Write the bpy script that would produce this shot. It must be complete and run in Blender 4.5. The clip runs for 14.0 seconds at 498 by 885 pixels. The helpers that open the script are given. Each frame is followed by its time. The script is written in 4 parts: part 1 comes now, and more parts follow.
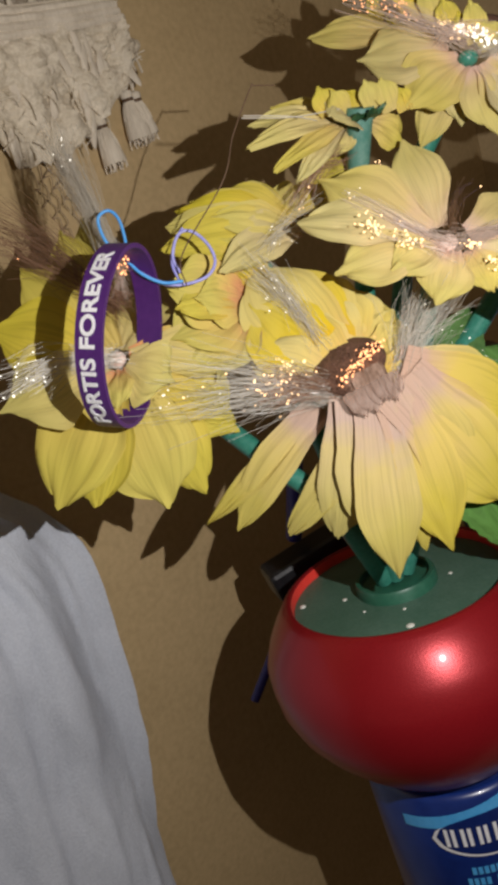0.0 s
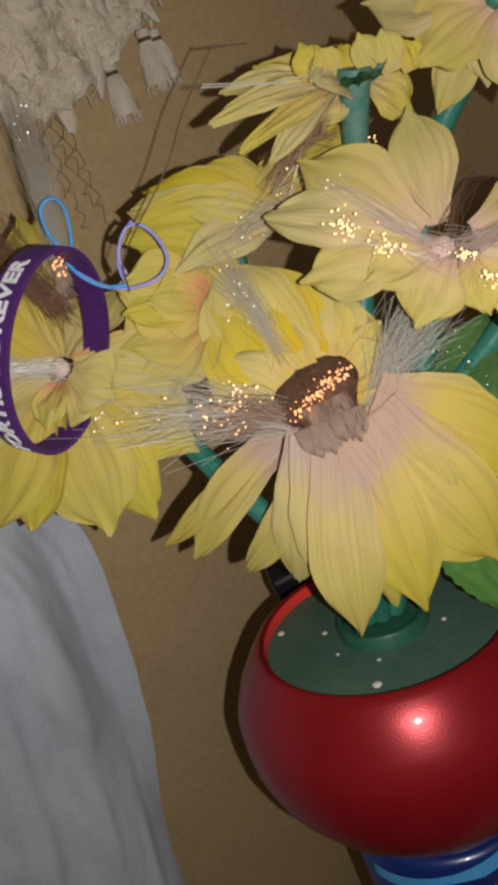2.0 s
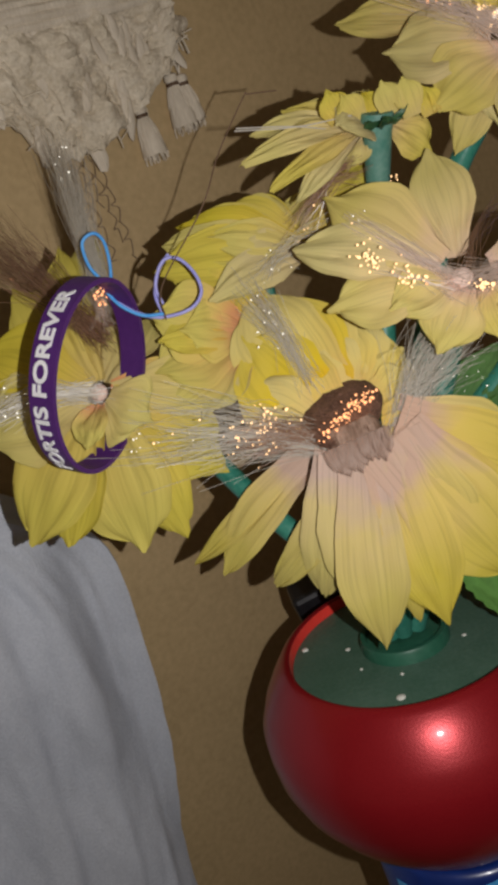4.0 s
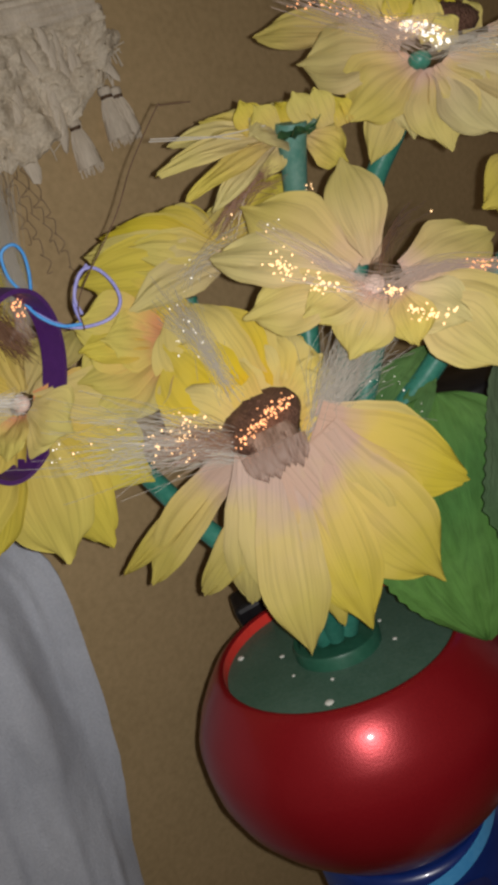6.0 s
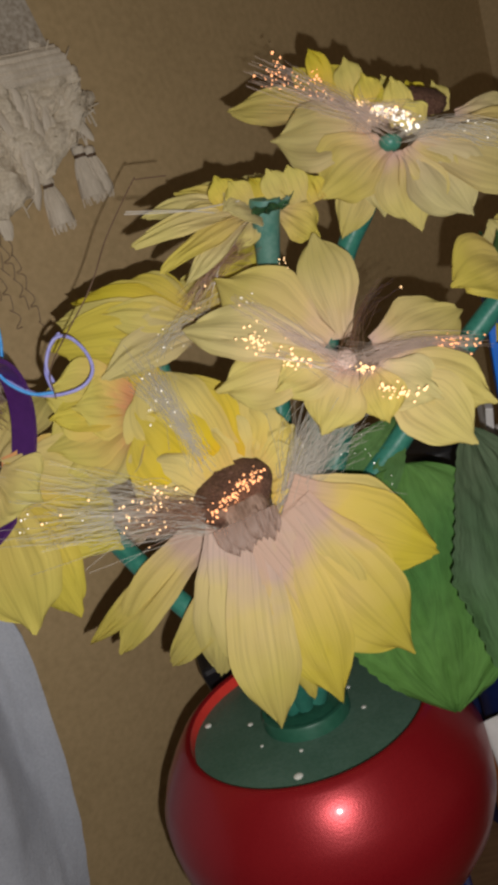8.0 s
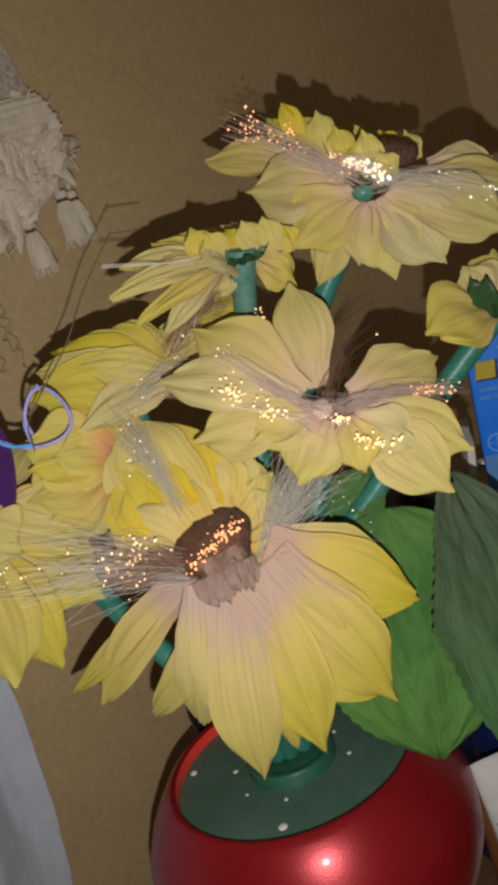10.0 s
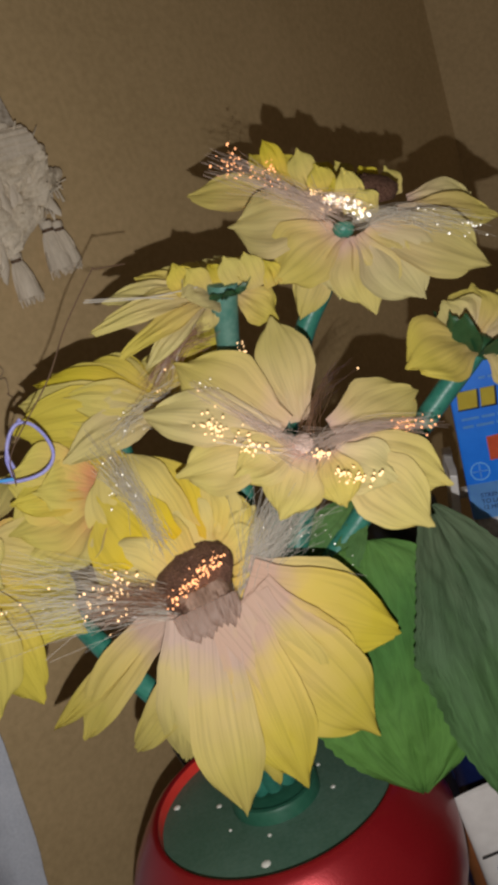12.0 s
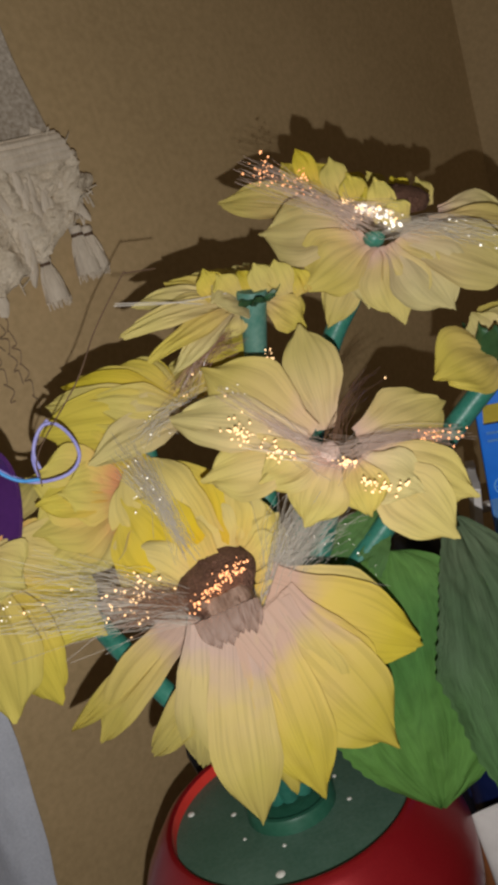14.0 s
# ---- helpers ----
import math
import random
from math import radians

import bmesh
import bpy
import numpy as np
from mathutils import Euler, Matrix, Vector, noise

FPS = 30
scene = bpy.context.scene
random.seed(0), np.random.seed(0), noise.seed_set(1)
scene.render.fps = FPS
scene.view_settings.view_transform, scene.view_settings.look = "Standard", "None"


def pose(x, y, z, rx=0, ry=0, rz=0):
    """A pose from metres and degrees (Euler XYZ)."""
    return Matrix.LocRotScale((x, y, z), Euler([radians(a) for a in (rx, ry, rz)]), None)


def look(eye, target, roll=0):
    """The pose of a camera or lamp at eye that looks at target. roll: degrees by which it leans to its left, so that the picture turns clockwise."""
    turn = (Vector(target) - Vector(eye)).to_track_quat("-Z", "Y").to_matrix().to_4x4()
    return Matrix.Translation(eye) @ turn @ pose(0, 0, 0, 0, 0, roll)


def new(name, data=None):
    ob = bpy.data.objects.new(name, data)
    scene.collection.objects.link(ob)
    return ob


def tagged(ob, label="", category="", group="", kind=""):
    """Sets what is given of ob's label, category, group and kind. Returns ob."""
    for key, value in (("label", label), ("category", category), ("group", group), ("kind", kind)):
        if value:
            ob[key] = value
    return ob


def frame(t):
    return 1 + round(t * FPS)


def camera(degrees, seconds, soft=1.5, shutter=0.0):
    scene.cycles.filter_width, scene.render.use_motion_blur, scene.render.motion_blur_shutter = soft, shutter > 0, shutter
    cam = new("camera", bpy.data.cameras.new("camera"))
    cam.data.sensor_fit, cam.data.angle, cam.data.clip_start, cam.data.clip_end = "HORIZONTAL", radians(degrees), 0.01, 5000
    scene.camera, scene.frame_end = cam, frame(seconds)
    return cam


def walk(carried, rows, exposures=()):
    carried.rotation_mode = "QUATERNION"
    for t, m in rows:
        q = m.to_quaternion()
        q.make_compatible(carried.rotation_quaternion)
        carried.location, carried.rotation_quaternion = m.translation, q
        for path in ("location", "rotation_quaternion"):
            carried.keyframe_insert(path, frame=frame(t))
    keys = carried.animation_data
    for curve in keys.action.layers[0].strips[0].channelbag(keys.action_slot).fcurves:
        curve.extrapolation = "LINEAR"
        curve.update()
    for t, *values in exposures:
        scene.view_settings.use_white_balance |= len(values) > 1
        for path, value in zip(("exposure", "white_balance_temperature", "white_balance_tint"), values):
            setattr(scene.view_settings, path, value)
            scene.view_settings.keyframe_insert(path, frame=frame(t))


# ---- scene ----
cam = camera(36.0, 14.0, 4.3)
PATH = [
    (0, (-0.0523, -0.2833, 0.3599), (-0.0040, 1.5965, -0.3215), -18.98),
    (0.5, (0.0022, -0.2471, 0.3648), (-0.1502, 1.6126, -0.3550), -19.70),
    (1, (0.0275, -0.2269, 0.3680), (-0.2343, 1.6216, -0.3492), -19.96),
    (1.5, (0.0267, -0.2284, 0.3632), (-0.2923, 1.5854, -0.4169), -19.94),
    (2, (0.0241, -0.2330, 0.3640), (-0.3175, 1.5772, -0.4146), -20.34),
    (2.5, (0.0221, -0.2400, 0.3647), (-0.2622, 1.5835, -0.4059), -19.31),
    (3, (0.0187, -0.2449, 0.3686), (-0.3143, 1.5934, -0.3455), -20.08),
    (3.2, (0.0175, -0.2463, 0.3689), (-0.3374, 1.5907, -0.3379), -20.38),
    (5.3, (0.0214, -0.2499, 0.3610), (-0.2832, 1.6010, -0.3327), -19.70),
    (5.5, (0.0266, -0.2506, 0.3579), (-0.3189, 1.5842, -0.3591), -20.84),
    (6, (0.0371, -0.2487, 0.3607), (-0.2342, 1.6070, -0.3341), -20.53),
    (6.5, (0.0356, -0.2486, 0.3682), (-0.2000, 1.6215, -0.3005), -19.52),
    (7, (0.0382, -0.2481, 0.3647), (-0.1532, 1.6263, -0.3064), -19.32),
    (7.5, (0.0361, -0.2457, 0.3715), (-0.1462, 1.6346, -0.2851), -18.94),
    (8, (0.0387, -0.2438, 0.3741), (-0.1183, 1.6422, -0.2728), -18.76),
    (8.5, (0.0410, -0.2440, 0.3770), (-0.1050, 1.6509, -0.2460), -18.70),
    (8.7, (0.0412, -0.2434, 0.3769), (-0.0960, 1.6483, -0.2578), -18.31),
    (10.8, (0.0557, -0.2415, 0.3864), (-0.0656, 1.6781, -0.1618), -19.79),
    (11, (0.0570, -0.2430, 0.3872), (-0.0691, 1.6809, -0.1442), -19.63),
    (11.5, (0.0497, -0.2428, 0.3903), (-0.1118, 1.6827, -0.1258), -19.35),
    (12, (0.0528, -0.2410, 0.3868), (-0.0360, 1.6747, -0.1807), -19.09),
    (12.5, (0.0556, -0.2410, 0.3887), (0.0146, 1.6799, -0.1669), -18.22),
    (13, (0.0572, -0.2418, 0.3893), (0.0514, 1.6812, -0.1601), -17.76),
    (13.5, (0.0496, -0.2400, 0.3871), (-0.0589, 1.6819, -0.1557), -17.66),
    (14, (0.0489, -0.2413, 0.3866), (-0.0717, 1.6833, -0.1441), -17.83),
]
walk(cam, [(t, look(eye, target, roll)) for t, eye, target, roll in PATH], [(0, 0.48), (0.5, 0.26), (1.0, 0.05), (2.0, 0.04), (9, 0.02), (12, 0.09), (14, 0.09)])

# ---- light: the phone's torch beside the lens, and a dim room ----
torch = bpy.data.lights.new("phone_torch", "POINT")
torch.energy, torch.shadow_soft_size, torch.color = 3.0, 0.0014, (1.0, 0.96, 0.93)
new("phone_torch", torch).matrix_world = pose(0.043, -0.248, 0.359)
world = bpy.data.worlds.new("dim_room")
scene.world = world
world.use_nodes = True
world.node_tree.nodes["Background"].inputs[0].default_value = (1.0, 0.78, 0.55, 1)
world.node_tree.nodes["Background"].inputs[1].default_value = 0.08


# ---- materials ----
def material(name):
    m = bpy.data.materials.new(name)
    m.use_nodes = True
    nodes = m.node_tree.nodes
    nodes.clear()
    out = nodes.new("ShaderNodeOutputMaterial")
    return m, nodes, m.node_tree.links, out


def rgba(c):
    return (c[0], c[1], c[2], 1.0)


def ramp(nodes, stops):
    r = nodes.new("ShaderNodeValToRGB")
    while len(r.color_ramp.elements) < len(stops):
        r.color_ramp.elements.new(0.5)
    for e, (p, c) in zip(r.color_ramp.elements, stops):
        e.position, e.color = p, rgba(c)
    return r


def surface(name, dark, light, scale, rough=0.6, metal=0.0, bump=0.1, fine=6.0, coat=0.0, spec=0.5, stretch=(1, 1, 1), distance=0.001):
    """A plain surface: coarse blotches, fine grain and a fine relief."""
    m, nodes, links, out = material(name)
    co = nodes.new("ShaderNodeTexCoord")
    mp = nodes.new("ShaderNodeMapping")
    mp.inputs["Scale"].default_value = stretch
    links.new(co.outputs["Object"], mp.inputs["Vector"])
    a, b = nodes.new("ShaderNodeTexNoise"), nodes.new("ShaderNodeTexNoise")
    a.inputs["Scale"].default_value, a.inputs["Detail"].default_value = scale, 4
    b.inputs["Scale"].default_value, b.inputs["Detail"].default_value = scale * fine, 3
    links.new(mp.outputs[0], a.inputs["Vector"])
    links.new(mp.outputs[0], b.inputs["Vector"])
    mix = nodes.new("ShaderNodeMath")
    mix.operation = "MULTIPLY_ADD"
    mix.inputs[1].default_value = 0.5
    links.new(b.outputs["Fac"], mix.inputs[0])
    half = nodes.new("ShaderNodeMath")
    half.operation = "MULTIPLY"
    half.inputs[1].default_value = 0.5
    links.new(a.outputs["Fac"], half.inputs[0])
    links.new(half.outputs[0], mix.inputs[2])
    r = ramp(nodes, [(0.33, dark), (0.67, light)])
    links.new(mix.outputs[0], r.inputs[0])
    bs = nodes.new("ShaderNodeBsdfPrincipled")
    bs.inputs["Roughness"].default_value, bs.inputs["Metallic"].default_value = rough, metal
    bs.inputs["Coat Weight"].default_value, bs.inputs["Specular IOR Level"].default_value = coat, spec
    bs.inputs["Coat Roughness"].default_value = 0.08
    links.new(r.outputs[0], bs.inputs["Base Color"])
    if bump:
        bp = nodes.new("ShaderNodeBump")
        bp.inputs["Strength"].default_value, bp.inputs["Distance"].default_value = bump, distance
        links.new(b.outputs["Fac"], bp.inputs["Height"])
        links.new(bp.outputs[0], bs.inputs["Normal"])
    links.new(bs.outputs[0], out.inputs[0])
    return m


def cloth_petal(name, base, body, tip, through_amount=0.22, vein=(0.88, 1.0), rough=0.75, stops=(0.28, 0.60), weave=(20, 1.1), relief=0.5, sharp=(0.40, 0.48), streaks=None):
    """Thin dyed fabric: a tint that runs from the base to the tip, with pressed veins along it."""
    m, nodes, links, out = material(name)
    uv = nodes.new("ShaderNodeUVMap")
    uv.uv_map = "petal"
    sep = nodes.new("ShaderNodeSeparateXYZ")
    links.new(uv.outputs[0], sep.inputs[0])
    info = nodes.new("ShaderNodeObjectInfo")
    co = nodes.new("ShaderNodeTexCoord")
    blot = nodes.new("ShaderNodeTexNoise")
    blot.inputs["Scale"].default_value = 60
    links.new(co.outputs["Object"], blot.inputs["Vector"])
    along = nodes.new("ShaderNodeMath")
    along.operation = "MULTIPLY_ADD"
    along.inputs[1].default_value = 0.45
    links.new(blot.outputs["Fac"], along.inputs[0])
    links.new(sep.outputs["Y"], along.inputs[2])
    r = ramp(nodes, [(stops[0], base), (stops[1], body), (1.0, tip)])
    links.new(along.outputs[0], r.inputs[0])
    mp = nodes.new("ShaderNodeMapping")
    mp.inputs["Scale"].default_value = (weave[0], weave[1], 1)
    links.new(uv.outputs[0], mp.inputs["Vector"])
    veins = nodes.new("ShaderNodeTexNoise")
    veins.inputs["Scale"].default_value, veins.inputs["Detail"].default_value = 1.0, 5
    links.new(mp.outputs[0], veins.inputs["Vector"])
    if streaks:
        mp.inputs["Scale"].default_value = (streaks[0], streaks[1], 1)
        veins.inputs["Detail"].default_value, veins.inputs["Roughness"].default_value = 7, 0.68
        veins.inputs["Distortion"].default_value = 2.6
    vr = ramp(nodes, [(sharp[0], (vein[0],) * 3), (sharp[1], (vein[1],) * 3)])
    links.new(veins.outputs["Fac"], vr.inputs[0])
    mul = nodes.new("ShaderNodeMix")
    mul.data_type, mul.blend_type = "RGBA", "MULTIPLY"
    mul.inputs["Factor"].default_value = 1.0
    links.new(r.outputs[0], mul.inputs["A"])
    links.new(vr.outputs[0], mul.inputs["B"])
    hue = nodes.new("ShaderNodeHueSaturation")
    sat = nodes.new("ShaderNodeMapRange")
    sat.inputs["To Min"].default_value, sat.inputs["To Max"].default_value = 0.8, 1.08
    links.new(info.outputs["Random"], sat.inputs["Value"])
    links.new(sat.outputs[0], hue.inputs["Saturation"])
    links.new(mul.outputs["Result"], hue.inputs["Color"])
    bs = nodes.new("ShaderNodeBsdfPrincipled")
    bs.inputs["Roughness"].default_value, bs.inputs["Specular IOR Level"].default_value = rough, 0.25
    links.new(hue.outputs[0], bs.inputs["Base Color"])
    tr = nodes.new("ShaderNodeBsdfTranslucent")
    links.new(hue.outputs[0], tr.inputs["Color"])
    bp = nodes.new("ShaderNodeBump")
    bp.inputs["Strength"].default_value, bp.inputs["Distance"].default_value = relief, 0.0008
    links.new(veins.outputs["Fac"], bp.inputs["Height"])
    links.new(bp.outputs[0], bs.inputs["Normal"])
    links.new(bp.outputs[0], tr.inputs["Normal"])
    ms = nodes.new("ShaderNodeMixShader")
    ms.inputs[0].default_value = through_amount
    links.new(bs.outputs[0], ms.inputs[1])
    links.new(tr.outputs[0], ms.inputs[2])
    links.new(ms.outputs[0], out.inputs[0])
    return m


def glow(name, colour, strength):
    m, nodes, links, out = material(name)
    e = nodes.new("ShaderNodeEmission")
    e.inputs[0].default_value, e.inputs[1].default_value = rgba(colour), strength
    links.new(e.outputs[0], out.inputs[0])
    return m


def clear_plastic(name, colour, rough=0.15, amount=0.55):
    m, nodes, links, out = material(name)
    bs = nodes.new("ShaderNodeBsdfPrincipled")
    bs.inputs["Base Color"].default_value = rgba(colour)
    bs.inputs["Roughness"].default_value = rough
    tr = nodes.new("ShaderNodeBsdfTransparent")
    ms = nodes.new("ShaderNodeMixShader")
    ms.inputs[0].default_value = amount
    links.new(bs.outputs[0], ms.inputs[1])
    links.new(tr.outputs[0], ms.inputs[2])
    links.new(ms.outputs[0], out.inputs[0])
    return m


WALL = surface("tan_wall_paint", (0.44, 0.318, 0.159), (0.575, 0.418, 0.222), 7, 0.75, bump=0.3, fine=34, distance=0.0006)
RED = surface("red_lacquer", (0.225, 0.006, 0.011), (0.275, 0.009, 0.014), 14, 0.33, metal=0.40, bump=0.05, fine=80, coat=0.16, spec=0.4)
# brighter red than the vase: light coming through the rim put into the colour
LIT_RIM_RED = surface("lit_red_rim", (0.74, 0.04, 0.03), (0.82, 0.06, 0.045), 40, 0.3, bump=0.0)
GREEN_PLATE = surface("dusty_green_plastic", (0.045, 0.105, 0.07), (0.085, 0.155, 0.115), 50, 0.5, bump=0.1, fine=12)
STEM = surface("teal_green_plastic", (0.022, 0.165, 0.120), (0.055, 0.235, 0.175), 60, 0.38, bump=0.1, fine=8)
DUSTY_STEM = surface("dusty_teal_plastic", (0.05, 0.18, 0.14), (0.14, 0.27, 0.22), 110, 0.55, bump=0.3, fine=5)
SOCKET = surface("deep_green_plastic", (0.015, 0.085, 0.05), (0.03, 0.12, 0.075), 60, 0.4, bump=0.05)
CALYX = surface("dark_green_plastic", (0.012, 0.06, 0.02), (0.03, 0.10, 0.04), 60, 0.5)
PETAL = cloth_petal("yellow_fabric", (0.64, 0.48, 0.36), (0.74, 0.58, 0.14), (0.70, 0.58, 0.09))
PETAL_FRONT = cloth_petal("pink_based_yellow_fabric", (0.62, 0.43, 0.33), (0.72, 0.56, 0.17), (0.66, 0.55, 0.09), stops=(0.34, 0.60))
PETAL_BRIGHT = cloth_petal("bright_yellow_fabric", (0.76, 0.51, 0.07), (0.78, 0.60, 0.08), (0.73, 0.60, 0.14), 0.2)
PETAL_PALE = cloth_petal("pale_yellow_fabric", (0.78, 0.54, 0.44), (0.76, 0.60, 0.27), (0.67, 0.57, 0.18), 0.25, stops=(0.20, 0.48))
PETAL_PLAIN = cloth_petal("plain_yellow_fabric", (0.68, 0.52, 0.14), (0.73, 0.58, 0.11), (0.68, 0.58, 0.09))
PETAL_SOFT = cloth_petal("soft_yellow_fabric", (0.74, 0.56, 0.27), (0.74, 0.59, 0.20), (0.67, 0.57, 0.14), 0.24)
PETAL_WARM = cloth_petal("warm_yellow_fabric", (0.76, 0.34, 0.12), (0.75, 0.55, 0.11), (0.68, 0.58, 0.09), 0.22)
LEAF = cloth_petal("green_leaf_fabric", (0.12, 0.25, 0.07), (0.075, 0.19, 0.05), (0.11, 0.24, 0.06), 0.15, (0.70, 1.25), relief=0.9, sharp=(0.28, 0.78), streaks=(11, 3.2))
LEAF_DARK = cloth_petal("dull_green_leaf_fabric", (0.11, 0.155, 0.09), (0.085, 0.145, 0.075), (0.08, 0.17, 0.06), 0.15, (0.74, 1.22), relief=0.9, sharp=(0.30, 0.74), streaks=(11, 3.2))
SEED = surface("brown_flower_centre", (0.08, 0.035, 0.02), (0.19, 0.095, 0.06), 260, 0.8, bump=0.8, fine=4, distance=0.002)
PINK_CORE = surface("pinkish_fabric_core", (0.62, 0.46, 0.40), (0.76, 0.58, 0.50), 120, 0.8)
COLLAR = surface("brown_fibre_collar", (0.15, 0.085, 0.055), (0.34, 0.225, 0.165), 150, 0.7, bump=0.5, stretch=(1, 1, 0.35))
FRINGE = clear_plastic("smoky_fringe", (0.42, 0.29, 0.23), 0.6, 0.55)
CUP = clear_plastic("smoky_plastic_cup", (0.42, 0.30, 0.22), 0.3, 0.25)
FIBRE = clear_plastic("clear_optical_fibre", (0.74, 0.70, 0.62), 0.25, 0.58)
FIBRE_PINK = clear_plastic("pinkish_optical_fibre", (0.74, 0.60, 0.52), 0.3, 0.6)
FIBRE_BROWN = clear_plastic("brown_optical_fibre", (0.30, 0.17, 0.11), 0.25, 0.2)
TIP_ORANGE = glow("glowing_orange_tip", (1.0, 0.42, 0.18), 2.2)
TIP_WARM = glow("glowing_warm_tip", (1.0, 0.62, 0.30), 2.2)
TIP_WHITE = glow("glowing_white_tip", (1.0, 0.93, 0.80), 1.6)
PALE_GLINT = surface("pale_glint_dots", (0.55, 0.56, 0.50), (0.72, 0.72, 0.66), 90, 0.4)
PURPLE = surface("purple_silicone", (0.055, 0.010, 0.115), (0.075, 0.016, 0.15), 60, 0.55, bump=0.05)
WHITE_INK = surface("white_print", (0.72, 0.72, 0.74), (0.82, 0.82, 0.84), 200, 0.6)
CORD = surface("blue_violet_cord", (0.24, 0.24, 0.62), (0.40, 0.40, 0.78), 120, 0.5)
CORD_BLUE = surface("light_blue_cord", (0.05, 0.30, 0.75), (0.12, 0.42, 0.88), 120, 0.5)
THREAD = surface("brown_thread", (0.09, 0.05, 0.028), (0.14, 0.085, 0.05), 120, 0.8)
CORD_DARK = surface("dark_blue_plastic", (0.02, 0.02, 0.16), (0.04, 0.035, 0.24), 60, 0.4)
KNIT = surface("beige_knotted_yarn", (0.52, 0.44, 0.32), (0.80, 0.71, 0.57), 70, 0.9, bump=0.4, fine=8, distance=0.0015)
YARN = surface("beige_yarn", (0.60, 0.52, 0.41), (0.80, 0.71, 0.58), 90, 0.9, bump=0.5, fine=9, stretch=(1, 1, 0.15))
# frayed curls, browned to take in the shadow that outlines them
SHADOW_FRAY = surface("shadow_brown_yarn", (0.22, 0.15, 0.09), (0.38, 0.28, 0.19), 120, 0.9)
TAPESTRY = surface("brown_woven_picture", (0.20, 0.145, 0.09), (0.62, 0.56, 0.47), 16, 0.9, bump=0.5, fine=26, distance=0.0008)
SHEET = surface("blue_grey_cotton", (0.49, 0.525, 0.60), (0.63, 0.665, 0.74), 22, 0.85, bump=0.5, fine=30, distance=0.0008)
BLUE_JAR = surface("deep_blue_plastic", (0.004, 0.016, 0.11), (0.006, 0.024, 0.15), 30, 0.3, bump=0.02, coat=0.2)
LIGHT_BLUE = surface("light_blue_print", (0.05, 0.32, 0.70), (0.10, 0.42, 0.80), 60, 0.4, bump=0.0)
BOX_BLUE = surface("bright_blue_card", (0.004, 0.155, 0.74), (0.010, 0.20, 0.84), 30, 0.35, bump=0.03, coat=0.2)
BOX_PALE = surface("pale_blue_card", (0.17, 0.45, 0.84), (0.22, 0.52, 0.90), 30, 0.35, bump=0.03)
BOX_YELLOW = surface("yellow_print", (0.80, 0.62, 0.04), (0.86, 0.70, 0.06), 80, 0.45, bump=0.0)
BOX_ORANGE = surface("orange_price_label", (0.90, 0.12, 0.03), (0.98, 0.17, 0.05), 60, 0.6, bump=0.0)
BLUE_INK = surface("dark_blue_print", (0.01, 0.05, 0.22), (0.02, 0.07, 0.28), 60, 0.5, bump=0.0)
NAVY = surface("navy_plastic", (0.004, 0.010, 0.05), (0.010, 0.018, 0.08), 30, 0.35)
WHITE_PLASTIC = surface("white_plastic", (0.62, 0.60, 0.58), (0.74, 0.72, 0.70), 30, 0.4, bump=0.05)
GREY_PRINT = surface("grey_printed_card", (0.20, 0.20, 0.21), (0.62, 0.62, 0.62), 160, 0.7, fine=3)
BLACK = surface("black_plastic", (0.008, 0.008, 0.010), (0.018, 0.018, 0.02), 30, 0.35)
BROWN = surface("brown_plastic", (0.22, 0.075, 0.025), (0.30, 0.11, 0.04), 30, 0.4)
WOOD = surface("dark_wood", (0.09, 0.045, 0.02), (0.17, 0.09, 0.045), 9, 0.5, bump=0.15, stretch=(1, 8, 1))
FLOORING = surface("brown_carpet", (0.12, 0.08, 0.05), (0.18, 0.12, 0.08), 30, 0.95, bump=0.4)


# ---- builders ----
def part(name, bm, mat, parent=None, label="", smooth=True):
    """One mesh object from a bmesh, in world metres, under a thing or a part."""
    me = bpy.data.meshes.new(name)
    bm.normal_update()
    for e in bm.edges:
        if len(e.link_faces) == 2 and e.calc_face_angle(0.0) > 0.9:
            e.smooth = False
    bm.to_mesh(me)
    bm.free()
    if smooth:
        me.shade_smooth()
    me.materials.append(mat)
    ob = new(name, me)
    if parent:
        ob.parent = parent
    return tagged(ob, label)


def thing(name, label, category, group="", kind=""):
    return tagged(new(name), label, category, group, kind)


def grid(bm, rows):
    """Faces over rows of equally many points. Returns the rows of vertices."""
    vs = [[bm.verts.new(p) for p in row] for row in rows]
    for a, b in zip(vs, vs[1:]):
        for i in range(len(a) - 1):
            bm.faces.new((a[i], a[i + 1], b[i + 1], b[i]))
    return vs


def lathe(profile, centre, axis=(0, 0, 1), turns=64, open_top=False):
    """A turned form: (radius, height) pairs round an axis through centre."""
    bm = bmesh.new()
    q = Vector((0, 0, 1)).rotation_difference(Vector(axis).normalized())
    rings = []
    for r, h in profile:
        rings.append([bm.verts.new(Vector(centre) + q @ Vector((r * math.cos(2 * math.pi * k / turns), r * math.sin(2 * math.pi * k / turns), h))) for k in range(turns)])
    for a, b in zip(rings, rings[1:]):
        for k in range(turns):
            bm.faces.new((a[k], a[(k + 1) % turns], b[(k + 1) % turns], b[k]))
    bm.faces.new(list(reversed(rings[0])))
    if not open_top:
        bm.faces.new(rings[-1])
    return bm


